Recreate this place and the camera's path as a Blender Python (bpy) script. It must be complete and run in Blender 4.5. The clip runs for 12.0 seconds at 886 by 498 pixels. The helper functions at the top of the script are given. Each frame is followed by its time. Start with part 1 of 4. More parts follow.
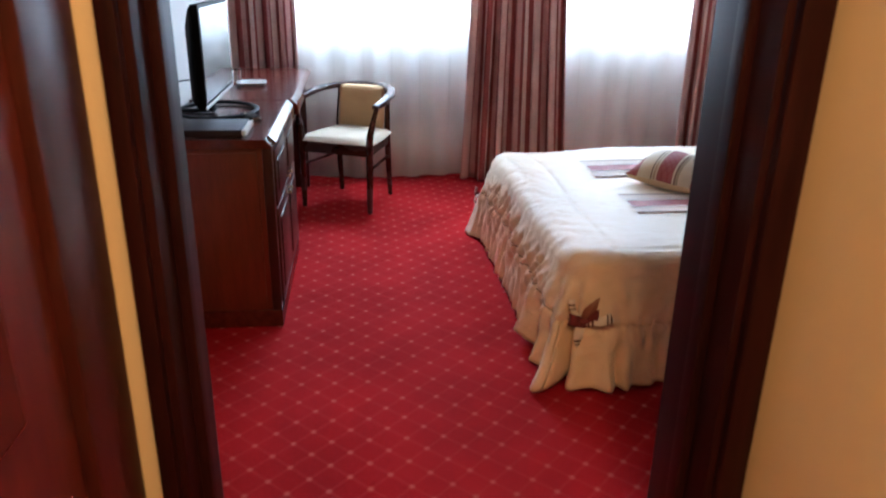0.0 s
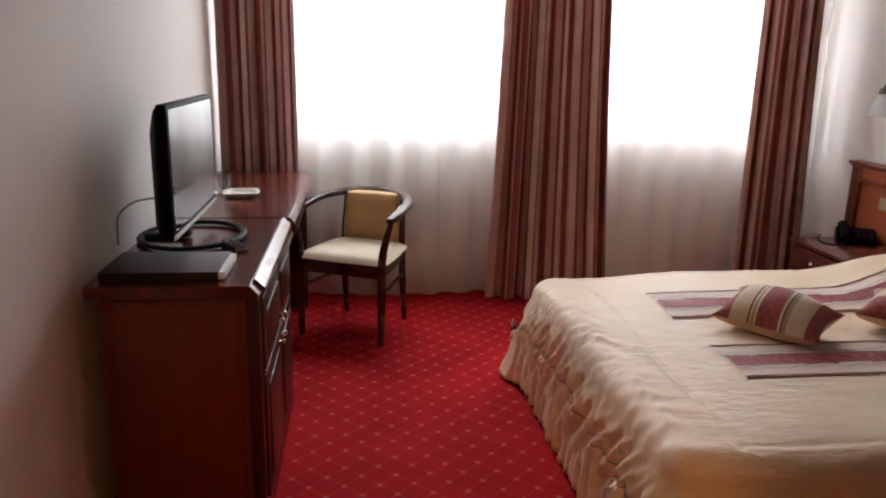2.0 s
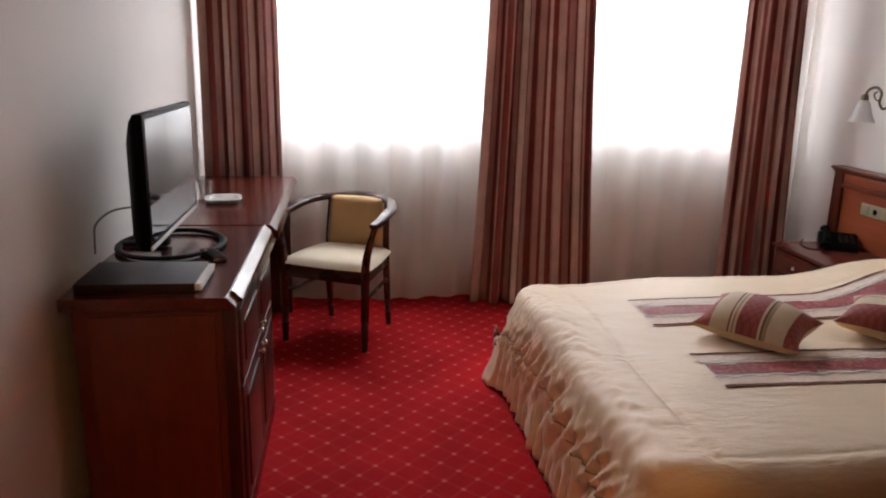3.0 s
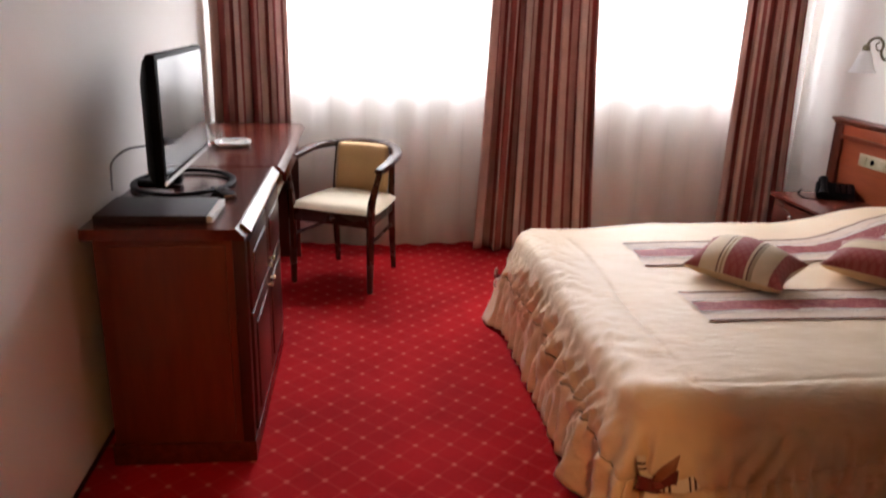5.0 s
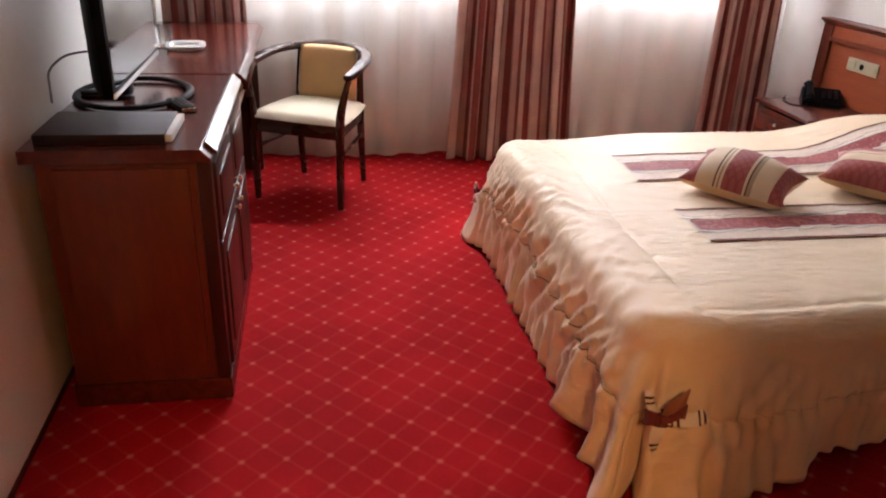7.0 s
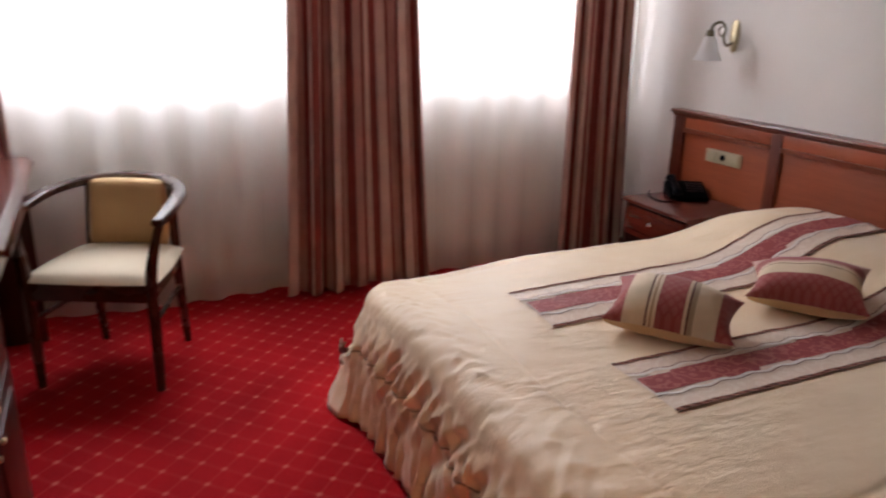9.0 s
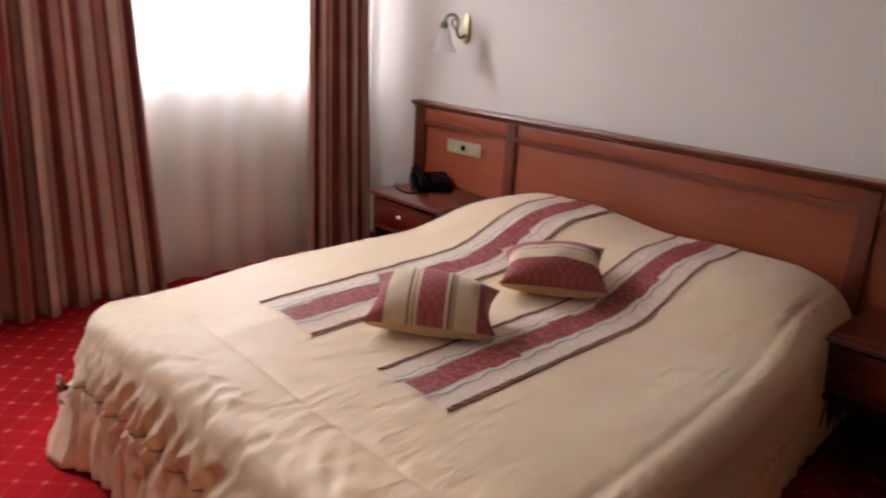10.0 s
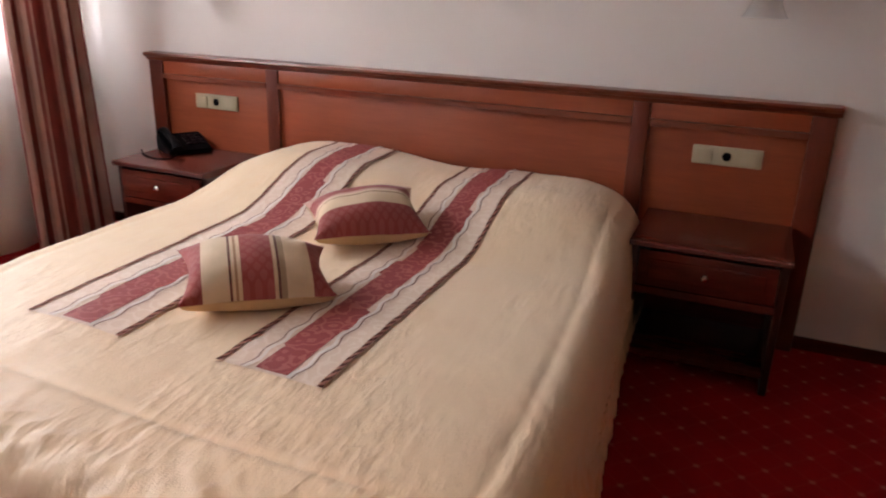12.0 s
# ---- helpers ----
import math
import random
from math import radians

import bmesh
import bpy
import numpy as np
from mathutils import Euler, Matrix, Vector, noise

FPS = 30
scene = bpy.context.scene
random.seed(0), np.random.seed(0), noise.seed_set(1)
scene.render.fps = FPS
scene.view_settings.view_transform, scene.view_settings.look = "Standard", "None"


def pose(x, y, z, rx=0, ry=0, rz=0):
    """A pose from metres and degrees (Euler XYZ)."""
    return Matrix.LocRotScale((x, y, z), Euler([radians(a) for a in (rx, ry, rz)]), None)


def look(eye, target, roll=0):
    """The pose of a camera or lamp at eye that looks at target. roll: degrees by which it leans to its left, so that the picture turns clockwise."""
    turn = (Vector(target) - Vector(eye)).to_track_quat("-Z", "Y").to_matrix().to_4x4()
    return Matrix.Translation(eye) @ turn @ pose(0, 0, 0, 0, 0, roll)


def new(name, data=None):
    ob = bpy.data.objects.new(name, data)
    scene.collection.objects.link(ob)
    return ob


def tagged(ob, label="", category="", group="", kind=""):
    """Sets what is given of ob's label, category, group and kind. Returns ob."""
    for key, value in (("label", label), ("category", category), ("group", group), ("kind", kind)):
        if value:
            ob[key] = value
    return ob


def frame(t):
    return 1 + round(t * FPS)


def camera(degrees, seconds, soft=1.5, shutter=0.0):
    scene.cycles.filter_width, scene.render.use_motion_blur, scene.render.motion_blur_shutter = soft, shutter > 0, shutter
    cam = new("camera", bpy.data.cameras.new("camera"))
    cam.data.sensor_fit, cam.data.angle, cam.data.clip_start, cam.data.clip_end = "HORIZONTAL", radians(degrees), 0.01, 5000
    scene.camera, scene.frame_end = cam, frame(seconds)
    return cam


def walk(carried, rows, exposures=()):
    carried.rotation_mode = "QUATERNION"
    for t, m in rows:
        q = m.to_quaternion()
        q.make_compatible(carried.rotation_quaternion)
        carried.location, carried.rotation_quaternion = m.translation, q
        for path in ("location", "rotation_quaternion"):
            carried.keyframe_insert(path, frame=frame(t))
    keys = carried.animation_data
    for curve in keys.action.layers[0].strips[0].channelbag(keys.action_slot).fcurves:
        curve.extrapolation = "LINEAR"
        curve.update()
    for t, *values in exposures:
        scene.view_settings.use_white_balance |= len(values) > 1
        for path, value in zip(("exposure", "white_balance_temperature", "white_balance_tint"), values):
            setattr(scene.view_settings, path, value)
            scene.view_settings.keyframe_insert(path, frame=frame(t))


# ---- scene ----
cam = camera(61.9, 12.0, soft=2.0, shutter=0.4)
PATH = [
    (0, (0.835, 1.53, 1.42), (1.050, 3.385, 0.713), 1.0),
    (0.5, (0.845, 1.78, 1.428), (1.067, 3.671, 0.815), 1.0),
    (1, (0.829, 2.049, 1.432), (0.994, 3.967, 0.889), 1.1),
    (1.5, (0.797, 2.276, 1.446), (0.974, 4.199, 0.925), 1.4),
    (2, (0.776, 2.357, 1.42), (1.002, 4.282, 0.926), 1.3),
    (2.5, (0.79, 2.371, 1.452), (1.048, 4.291, 0.955), 1.5),
    (4.5, (0.857, 2.273, 1.456), (1.067, 4.198, 0.958), 1.3),
    (5, (0.836, 2.233, 1.425), (1.058, 4.125, 0.816), 1.8),
    (5.5, (0.818, 2.244, 1.411), (1.063, 4.065, 0.622), 2.1),
    (6, (0.808, 2.258, 1.414), (1.075, 4.047, 0.56), 2.0),
    (6.5, (0.761, 2.338, 1.407), (1.07, 4.114, 0.54), 2.4),
    (8.5, (0.801, 2.954, 1.408), (1.323, 4.763, 0.733), 1.9),
    (9, (0.791, 3.192, 1.392), (1.592, 4.918, 0.777), 1.3),
    (9.5, (0.814, 3.32, 1.368), (1.926, 4.879, 0.793), 2.9),
    (10, (0.872, 3.341, 1.356), (2.227, 4.683, 0.755), 3.5),
    (10.5, (0.984, 3.414, 1.326), (2.435, 4.614, 0.652), 2.0),
    (11, (1.042, 3.479, 1.302), (2.565, 4.575, 0.609), 3.1),
    (11.5, (0.958, 3.598, 1.285), (2.603, 4.501, 0.594), 2.6),
    (12, (0.858, 3.674, 1.26), (2.598, 4.39, 0.582), 1.8),
]
EXPOSURES = [(0.0, -0.14, 5300, 10), (0.5, -0.37, 5750, 14), (1.0, -0.77, 6750, 21), (1.5, -0.82, 7000, 22), (2.7, -0.87, 7000, 22), (4.5, -0.9, 7050, 22), (5.0, -0.37, 7050, 23), (5.5, -0.09, 7050, 24), (6.5, -0.07, 7000, 24), (8.5, -0.57, 6850, 20), (9.0, -0.85, 7000, 24), (9.5, -0.92, 7200, 25), (10.0, -0.57, 7200, 25), (10.5, -0.39, 7250, 26), (12.0, -0.42, 7200, 26)]
walk(cam, [(t, look(eye, target, roll)) for t, eye, target, roll in PATH],
     EXPOSURES)

# ---- light ----
world = bpy.data.worlds.new("world")
scene.world = world
world.use_nodes = True
wn = world.node_tree.nodes
sky = wn.new("ShaderNodeTexSky")
sky.sky_type, sky.sun_disc = "NISHITA", False
sky.sun_elevation, sky.sun_rotation = radians(40), radians(20)
wn["Background"].inputs["Strength"].default_value = 0.12
world.node_tree.links.new(sky.outputs[0], wn["Background"].inputs["Color"])

sun = new("sun", bpy.data.lights.new("sun", "SUN"))
sun.data.energy, sun.data.angle, sun.data.color = 0.6, radians(15), (1.0, 0.95, 0.88)
sun.matrix_world = look((1.0, 12.0, 9.0), (1.8, 5.0, 0.0))


def window_light(x0, x1, z0, z1, y, watts):
    ob = new("window_light", bpy.data.lights.new("window_light", "AREA"))
    ob.data.shape, ob.data.size, ob.data.size_y = "RECTANGLE", x1 - x0, z1 - z0
    ob.data.energy, ob.data.color = watts, (0.76, 0.89, 1.0)
    ob.matrix_world = look(((x0 + x1) / 2, y, z1 + 0.15), ((x0 + x1) / 2, y - 1, z1 - 0.75))


WINDOWS = [(0.30, 1.78, 1.09, 2.36), (2.05, 3.35, 1.09, 2.36)]
for wx0, wx1, wz0, wz1 in WINDOWS:
    window_light(wx0 + 0.02, wx1 - 0.02, wz0 + 0.02, wz1 - 0.02, 7.62, 425)

hall_lamp = new("hall_lamp", bpy.data.lights.new("hall_lamp", "AREA"))
hall_lamp.data.shape, hall_lamp.data.size, hall_lamp.data.energy = "DISK", 0.24, 44
hall_lamp.data.color = (1.0, 0.56, 0.22)
hall_lamp.matrix_world = look((0.95, 1.30, 2.50), (0.95, 1.30, 0.0))


# ---- materials ----
def material(name, colour, rough=0.6, spec=0.4, metal=0.0):
    m = bpy.data.materials.new(name)
    m.use_nodes = True
    b = m.node_tree.nodes["Principled BSDF"]
    b.inputs["Base Color"].default_value = (*colour, 1)
    b.inputs["Roughness"].default_value = rough
    b.inputs["Specular IOR Level"].default_value = spec
    b.inputs["Metallic"].default_value = metal
    return m


def tree(m):
    nt = m.node_tree
    return nt, nt.nodes, nt.links, nt.nodes["Principled BSDF"]


def noise_node(nt, vec, scale, detail=4.0, rough=0.55):
    n = nt.nodes.new("ShaderNodeTexNoise")
    n.inputs["Scale"].default_value, n.inputs["Detail"].default_value, n.inputs["Roughness"].default_value = scale, detail, rough
    nt.links.new(vec, n.inputs["Vector"])
    return n.outputs["Fac"]


def coords(nt, which="Object", scale=(1, 1, 1), turn=(0, 0, 0)):
    c = nt.nodes.new("ShaderNodeTexCoord")
    mp = nt.nodes.new("ShaderNodeMapping")
    mp.inputs["Scale"].default_value, mp.inputs["Rotation"].default_value = scale, turn
    nt.links.new(c.outputs[which], mp.inputs["Vector"])
    return mp.outputs["Vector"]


def calc(nt, op, a, b=None):
    n = nt.nodes.new("ShaderNodeMath")
    n.operation = op
    for slot, v in zip(n.inputs, (a, b)):
        if isinstance(v, (int, float)):
            slot.default_value = v
        elif v is not None:
            nt.links.new(v, slot)
    return n.outputs[0]


def ramp(nt, fac, stops, mode="LINEAR"):
    r = nt.nodes.new("ShaderNodeValToRGB")
    r.color_ramp.interpolation = mode
    el = r.color_ramp.elements
    while len(el) > 1:
        el.remove(el[-1])
    el[0].position, el[0].color = stops[0][0], (*stops[0][1], 1)
    for p, c in stops[1:]:
        e = el.new(p)
        e.color = (*c, 1)
    nt.links.new(fac, r.inputs[0])
    return r.outputs[0]


def mix(nt, fac, a, b, mode="MIX"):
    n = nt.nodes.new("ShaderNodeMix")
    n.data_type, n.blend_type = "RGBA", mode
    for slot, v in ((n.inputs[0], fac), (n.inputs[6], a), (n.inputs[7], b)):
        if isinstance(v, (int, float)):
            slot.default_value = v
        elif isinstance(v, tuple):
            slot.default_value = (*v, 1)
        else:
            nt.links.new(v, slot)
    return n.outputs[2]


def bump(nt, height, strength, distance=0.01):
    n = nt.nodes.new("ShaderNodeBump")
    n.inputs["Strength"].default_value, n.inputs["Distance"].default_value = strength, distance
    nt.links.new(height, n.inputs["Height"])
    nt.links.new(n.outputs[0], nt.nodes["Principled BSDF"].inputs["Normal"])


def paint(name, colour, darker, rough=0.75):
    m = material(name, colour, rough, 0.25)
    nt, n, l, b = tree(m)
    v = coords(nt)
    l.new(ramp(nt, noise_node(nt, v, 1.7, 5), [(0.35, darker), (0.65, colour)]), b.inputs["Base Color"])
    fine = calc(nt, "ADD", noise_node(nt, v, 90, 3), calc(nt, "MULTIPLY", noise_node(nt, v, 14, 2), 0.6))
    bump(nt, fine, 0.12, 0.004)
    return m


def wood(name, dark, light, rough=0.3, along=(1.5, 14, 14), spec=0.5, gain=1.0):
    m = material(name, light, rough, spec)
    nt, n, l, b = tree(m)
    v = coords(nt, scale=along)
    grain = noise_node(nt, v, 2.2, 6, 0.65)
    fine = noise_node(nt, coords(nt, scale=tuple(a * 5 for a in along)), 3.0, 3)
    both = calc(nt, "ADD", calc(nt, "MULTIPLY", grain, 0.75), calc(nt, "MULTIPLY", fine, 0.25))
    l.new(ramp(nt, both, [(0.36, dark), (0.62, light)]), b.inputs["Base Color"])
    wear = noise_node(nt, coords(nt), 5.0, 4)
    l.new(calc(nt, "ADD", rough - 0.06, calc(nt, "MULTIPLY", wear, 0.14)), b.inputs["Roughness"])
    b.inputs["Coat Weight"].default_value, b.inputs["Coat Roughness"].default_value = 0.25 * gain, 0.08
    bump(nt, both, 0.03, 0.002)
    return m


def cloth(name, colour, darker, rough=0.7, sheen=0.2, weave=420.0, depth=0.15, wrinkle=0.0):
    m = material(name, colour, rough, 0.3)
    nt, n, l, b = tree(m)
    v = coords(nt)
    l.new(ramp(nt, noise_node(nt, v, 6, 4), [(0.3, darker), (0.7, colour)]), b.inputs["Base Color"])
    b.inputs["Sheen Weight"].default_value = sheen
    fine = calc(nt, "MULTIPLY", noise_node(nt, v, weave, 2), 0.12)
    if wrinkle:
        creases = noise_node(nt, coords(nt, scale=(2.5, 5.5, 4.5), turn=(0, 0, 0.35)), 1.6, 3, 0.5)
        fine = calc(nt, "ADD", fine, calc(nt, "MULTIPLY", creases, wrinkle))
        pulls = noise_node(nt, coords(nt, scale=(3.2, 11.0, 7.0), turn=(0, 0, -0.30)), 1.5, 3, 0.55)
        ridge = calc(nt, "ABSOLUTE", calc(nt, "SUBTRACT", pulls, 0.5))
        patch = ramp(nt, noise_node(nt, v, 2.6, 2), [(0.42, (0, 0, 0)), (0.62, (1, 1, 1))])
        fine = calc(nt, "SUBTRACT", fine, calc(nt, "MULTIPLY", calc(nt, "MULTIPLY", ridge, patch), 1.9 * wrinkle))
        bump(nt, fine, 0.55, 0.018)
    else:
        bump(nt, fine, depth * 4, 0.004)
    return m


def carpet_material():
    m = material("carpet", (0.42, 0.02, 0.022), 0.95, 0.1)
    nt, n, l, b = tree(m)
    v = coords(nt)
    turned = coords(nt, turn=(0, 0, CARPET_TURN))
    s = nt.nodes.new("ShaderNodeSeparateXYZ")
    l.new(turned, s.inputs[0])

    def near(axis, pitch, half):
        f = calc(nt, "FRACT", calc(nt, "DIVIDE", s.outputs[axis], pitch))
        d = calc(nt, "MULTIPLY", calc(nt, "ABSOLUTE", calc(nt, "SUBTRACT", f, 0.5)), pitch)
        return calc(nt, "SMOOTH_MAX", calc(nt, "SUBTRACT", 1.0, calc(nt, "DIVIDE", d, half)), 0.0), d

    la, da = near(0, CARPET_U, 0.006)
    lb, db = near(1, CARPET_V, 0.006)
    lines = calc(nt, "MAXIMUM", la, lb)
    spot = calc(nt, "SQRT", calc(nt, "ADD", calc(nt, "MULTIPLY", da, da), calc(nt, "MULTIPLY", db, db)))
    spot = calc(nt, "MAXIMUM", calc(nt, "SUBTRACT", 1.0, calc(nt, "DIVIDE", spot, 0.013)), 0.0)
    pile = noise_node(nt, v, 260, 3, 0.7)
    broad = noise_node(nt, v, 2.3, 4)
    base = ramp(nt, calc(nt, "ADD", calc(nt, "MULTIPLY", pile, 0.6), calc(nt, "MULTIPLY", broad, 0.4)),
                [(0.36, (0.215, 0.0030, 0.0050)), (0.64, (0.45, 0.0095, 0.0130))])
    grainy = calc(nt, "ADD", 0.35, pile)
    lined = mix(nt, calc(nt, "MULTIPLY", calc(nt, "MULTIPLY", lines, grainy), 0.25), base, (0.50, 0.075, 0.06))
    l.new(mix(nt, calc(nt, "MINIMUM", calc(nt, "MULTIPLY", calc(nt, "MULTIPLY", spot, grainy), 0.75), 1.0), lined, (0.60, 0.20, 0.14)), b.inputs["Base Color"])
    b.inputs["Sheen Weight"].default_value = 0.0
    bump(nt, pile, 0.5, 0.006)
    return m


def striped(name, stops, period, axis, offset=0.0, rough=0.7, which="Object", weave=380.0, wobble=0.0):
    m = material(name, (0.5, 0.3, 0.25), rough, 0.25)
    nt, n, l, b = tree(m)
    v = coords(nt, which)
    s = nt.nodes.new("ShaderNodeSeparateXYZ")
    l.new(v, s.inputs[0])
    place = s.outputs[axis]
    f = calc(nt, "FRACT", calc(nt, "ADD", calc(nt, "DIVIDE", place, period), offset))
    c = ramp(nt, f, stops, "CONSTANT")
    if wobble:
        o = nt.nodes.new("ShaderNodeSeparateXYZ")
        l.new(coords(nt), o.inputs[0])
        net = calc(nt, "MULTIPLY", calc(nt, "SINE", calc(nt, "MULTIPLY", calc(nt, "ADD", o.outputs[0], o.outputs[1]), wobble)), calc(nt, "SINE", calc(nt, "MULTIPLY", calc(nt, "SUBTRACT", o.outputs[0], o.outputs[1]), wobble)))
        tint = nt.nodes.new("ShaderNodeSeparateColor")
        l.new(c, tint.inputs[0])
        red_only = calc(nt, "LESS_THAN", tint.outputs["Green"], 0.12)
        figure = calc(nt, "MULTIPLY", calc(nt, "GREATER_THAN", calc(nt, "ABSOLUTE", net), 0.35), calc(nt, "MULTIPLY", red_only, 0.32))
        c = mix(nt, figure, c, (0.46, 0.17, 0.14))
    tone = noise_node(nt, coords(nt), 9, 4)
    c = mix(nt, 0.25, c, ramp(nt, tone, [(0.3, (0.25, 0.25, 0.25)), (0.7, (1, 1, 1))]), "MULTIPLY")
    l.new(c, b.inputs["Base Color"])
    b.inputs["Sheen Weight"].default_value = 0.15
    bump(nt, noise_node(nt, coords(nt), weave, 2), 0.15, 0.002)
    return m


def sheer_material():
    m = bpy.data.materials.new("sheer")
    m.use_nodes = True
    nt = m.node_tree
    nt.nodes.remove(nt.nodes["Principled BSDF"])
    out = nt.nodes["Material Output"]
    clear, through_, soft, a, b = (nt.nodes.new("ShaderNode" + k) for k in ("BsdfTransparent", "BsdfTranslucent", "BsdfDiffuse", "MixShader", "MixShader"))
    through_.inputs[0].default_value = (0.88, 0.86, 0.82, 1)
    soft.inputs[0].default_value = (0.82, 0.80, 0.75, 1)
    weave = noise_node(nt, coords(nt, scale=(160, 160, 12)), 6.0, 2)
    nt.links.new(calc(nt, "ADD", 0.64, calc(nt, "MULTIPLY", weave, 0.14)), b.inputs[0])
    nt.links.new(through_.outputs[0], a.inputs[1])
    nt.links.new(soft.outputs[0], a.inputs[2])
    a.inputs[0].default_value = 0.50
    nt.links.new(clear.outputs[0], b.inputs[1])
    nt.links.new(a.outputs[0], b.inputs[2])
    nt.links.new(b.outputs[0], out.inputs[0])
    return m


def glass_material(name="glass", rough=0.0):
    m = material(name, (0.95, 0.97, 0.97), rough, 0.5)
    m.node_tree.nodes["Principled BSDF"].inputs["Transmission Weight"].default_value = 1.0
    m.node_tree.nodes["Principled BSDF"].inputs["IOR"].default_value = 1.45
    return m


CARPET_TURN, CARPET_U, CARPET_V = radians(45), 0.085, 0.085
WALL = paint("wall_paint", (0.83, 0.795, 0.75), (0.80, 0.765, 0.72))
HALLWALL = paint("hall_paint", (0.74, 0.60, 0.36), (0.70, 0.56, 0.33))
# Ceiling colour kept dark only so that less light bounces into the room.
CEIL = paint("dimmed_ceiling", (0.44, 0.405, 0.345), (0.42, 0.385, 0.33))
# Added brown on an unseen wall face: dims and warms the light it bounces.
DIMWALL = paint("bounce_cutting_brown", (0.20, 0.088, 0.034), (0.18, 0.078, 0.030))
CARPET = carpet_material()
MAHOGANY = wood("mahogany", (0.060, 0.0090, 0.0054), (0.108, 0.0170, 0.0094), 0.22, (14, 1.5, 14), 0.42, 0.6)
# Upright-grain mahogany with the shade of side and front faces in its colour.
MAHOGANY_SHADED = wood("mahogany_shaded_upright", (0.030, 0.0055, 0.0035), (0.052, 0.0098, 0.0058), 0.34, (14, 14, 1.5), 0.35, 0.3)
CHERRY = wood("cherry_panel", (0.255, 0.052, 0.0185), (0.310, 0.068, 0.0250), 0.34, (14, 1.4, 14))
CHERRY_D = wood("cherry_moulding", (0.150, 0.030, 0.0125), (0.195, 0.041, 0.0175), 0.30, (14, 1.4, 14))
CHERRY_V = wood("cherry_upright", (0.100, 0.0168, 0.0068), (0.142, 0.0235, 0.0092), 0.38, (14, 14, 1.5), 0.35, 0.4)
LACQUER = wood("lacquered_edge", (0.050, 0.010, 0.0065), (0.075, 0.015, 0.009), 0.07, (14, 1.5, 14), 1.0, 4.0)
CHAIRWOOD = wood("chair_wood", (0.030, 0.0085, 0.006), (0.062, 0.018, 0.011), 0.26, (6, 6, 6))
DOORWOOD = wood("door_wood", (0.013, 0.0030, 0.003), (0.026, 0.0055, 0.0045), 0.46, (14, 14, 1.5), 0.12, 0.0)
REDDOOR = wood("bathroom_door_wood", (0.075, 0.011, 0.006), (0.12, 0.019, 0.010), 0.34, (14, 14, 1.5))
CREAM = cloth("cream_satin", (0.83, 0.625, 0.41), (0.79, 0.58, 0.37), 0.44, 0.28, 300, 0.12, 1.0)
CREAM.node_tree.nodes["Principled BSDF"].inputs["Specular IOR Level"].default_value = 0.55
TAN = cloth("tan_satin", (0.70, 0.46, 0.25), (0.62, 0.40, 0.21), 0.5, 0.25, 300, 0.12)
UPHOLSTERY = cloth("chair_fabric", (0.66, 0.56, 0.41), (0.60, 0.50, 0.36), 0.8, 0.2)
UPHOLSTERY_BACK = cloth("chair_back_fabric", (0.60, 0.37, 0.17), (0.53, 0.32, 0.14), 0.8, 0.2)
BLACK = material("black_plastic", (0.003, 0.003, 0.004), 0.45, 0.05)
SCREEN = material("screen_glass", (0.006, 0.008, 0.010), 0.05, 0.6)
LEATHER = cloth("dark_leatherette", (0.020, 0.007, 0.010), (0.013, 0.005, 0.007), 0.5, 0.0, 240, 0.3)
PAPER = cloth("paper", (0.80, 0.80, 0.80), (0.76, 0.76, 0.77), 0.7, 0.0, 200, 0.05)
BRASS = material("brass", (0.62, 0.53, 0.34), 0.36, 0.5, 1.0)
CHROME = material("chrome", (0.80, 0.80, 0.80), 0.15, 0.5, 1.0)
BRONZE = material("aged_bronze", (0.20, 0.17, 0.11), 0.42, 0.5, 0.8)
SILVER = material("silver_plastic", (0.80, 0.81, 0.83), 0.22, 0.6, 0.0)
CABLE = material("grey_cable", (0.20, 0.20, 0.21), 0.5, 0.4)
IVORY = material("ivory_plastic", (0.40, 0.345, 0.235), 0.42, 0.5)
PORCELAIN = material("porcelain", (0.80, 0.79, 0.76), 0.25, 0.5)
PVC = material("white_frame", (0.80, 0.80, 0.79), 0.35, 0.4)
GLASS = glass_material()
FROST = glass_material("frosted_glass", 0.35)
SHEER = sheer_material()


def twisted_braid():
    """Dark brown and red-brown yarns twisted along x."""
    m = material("twisted_braid", (0.10, 0.03, 0.02), 0.95, 0.05)
    nt, n, l, b = tree(m)
    sep = nt.nodes.new("ShaderNodeSeparateXYZ")
    l.new(coords(nt), sep.inputs[0])
    turn_ = calc(nt, "ADD", calc(nt, "MULTIPLY", sep.outputs[0], 185.0), calc(nt, "MULTIPLY", sep.outputs[1], 310.0))
    wobble = calc(nt, "MULTIPLY", noise_node(nt, coords(nt), 60, 2), 3.0)
    yarn = calc(nt, "SINE", calc(nt, "ADD", turn_, wobble))
    l.new(ramp(nt, calc(nt, "ADD", calc(nt, "MULTIPLY", yarn, 0.5), 0.5), [(0.40, (0.075, 0.022, 0.016)), (0.62, (0.42, 0.20, 0.15))]), b.inputs["Base Color"])
    bump(nt, yarn, 0.3, 0.002)
    return m


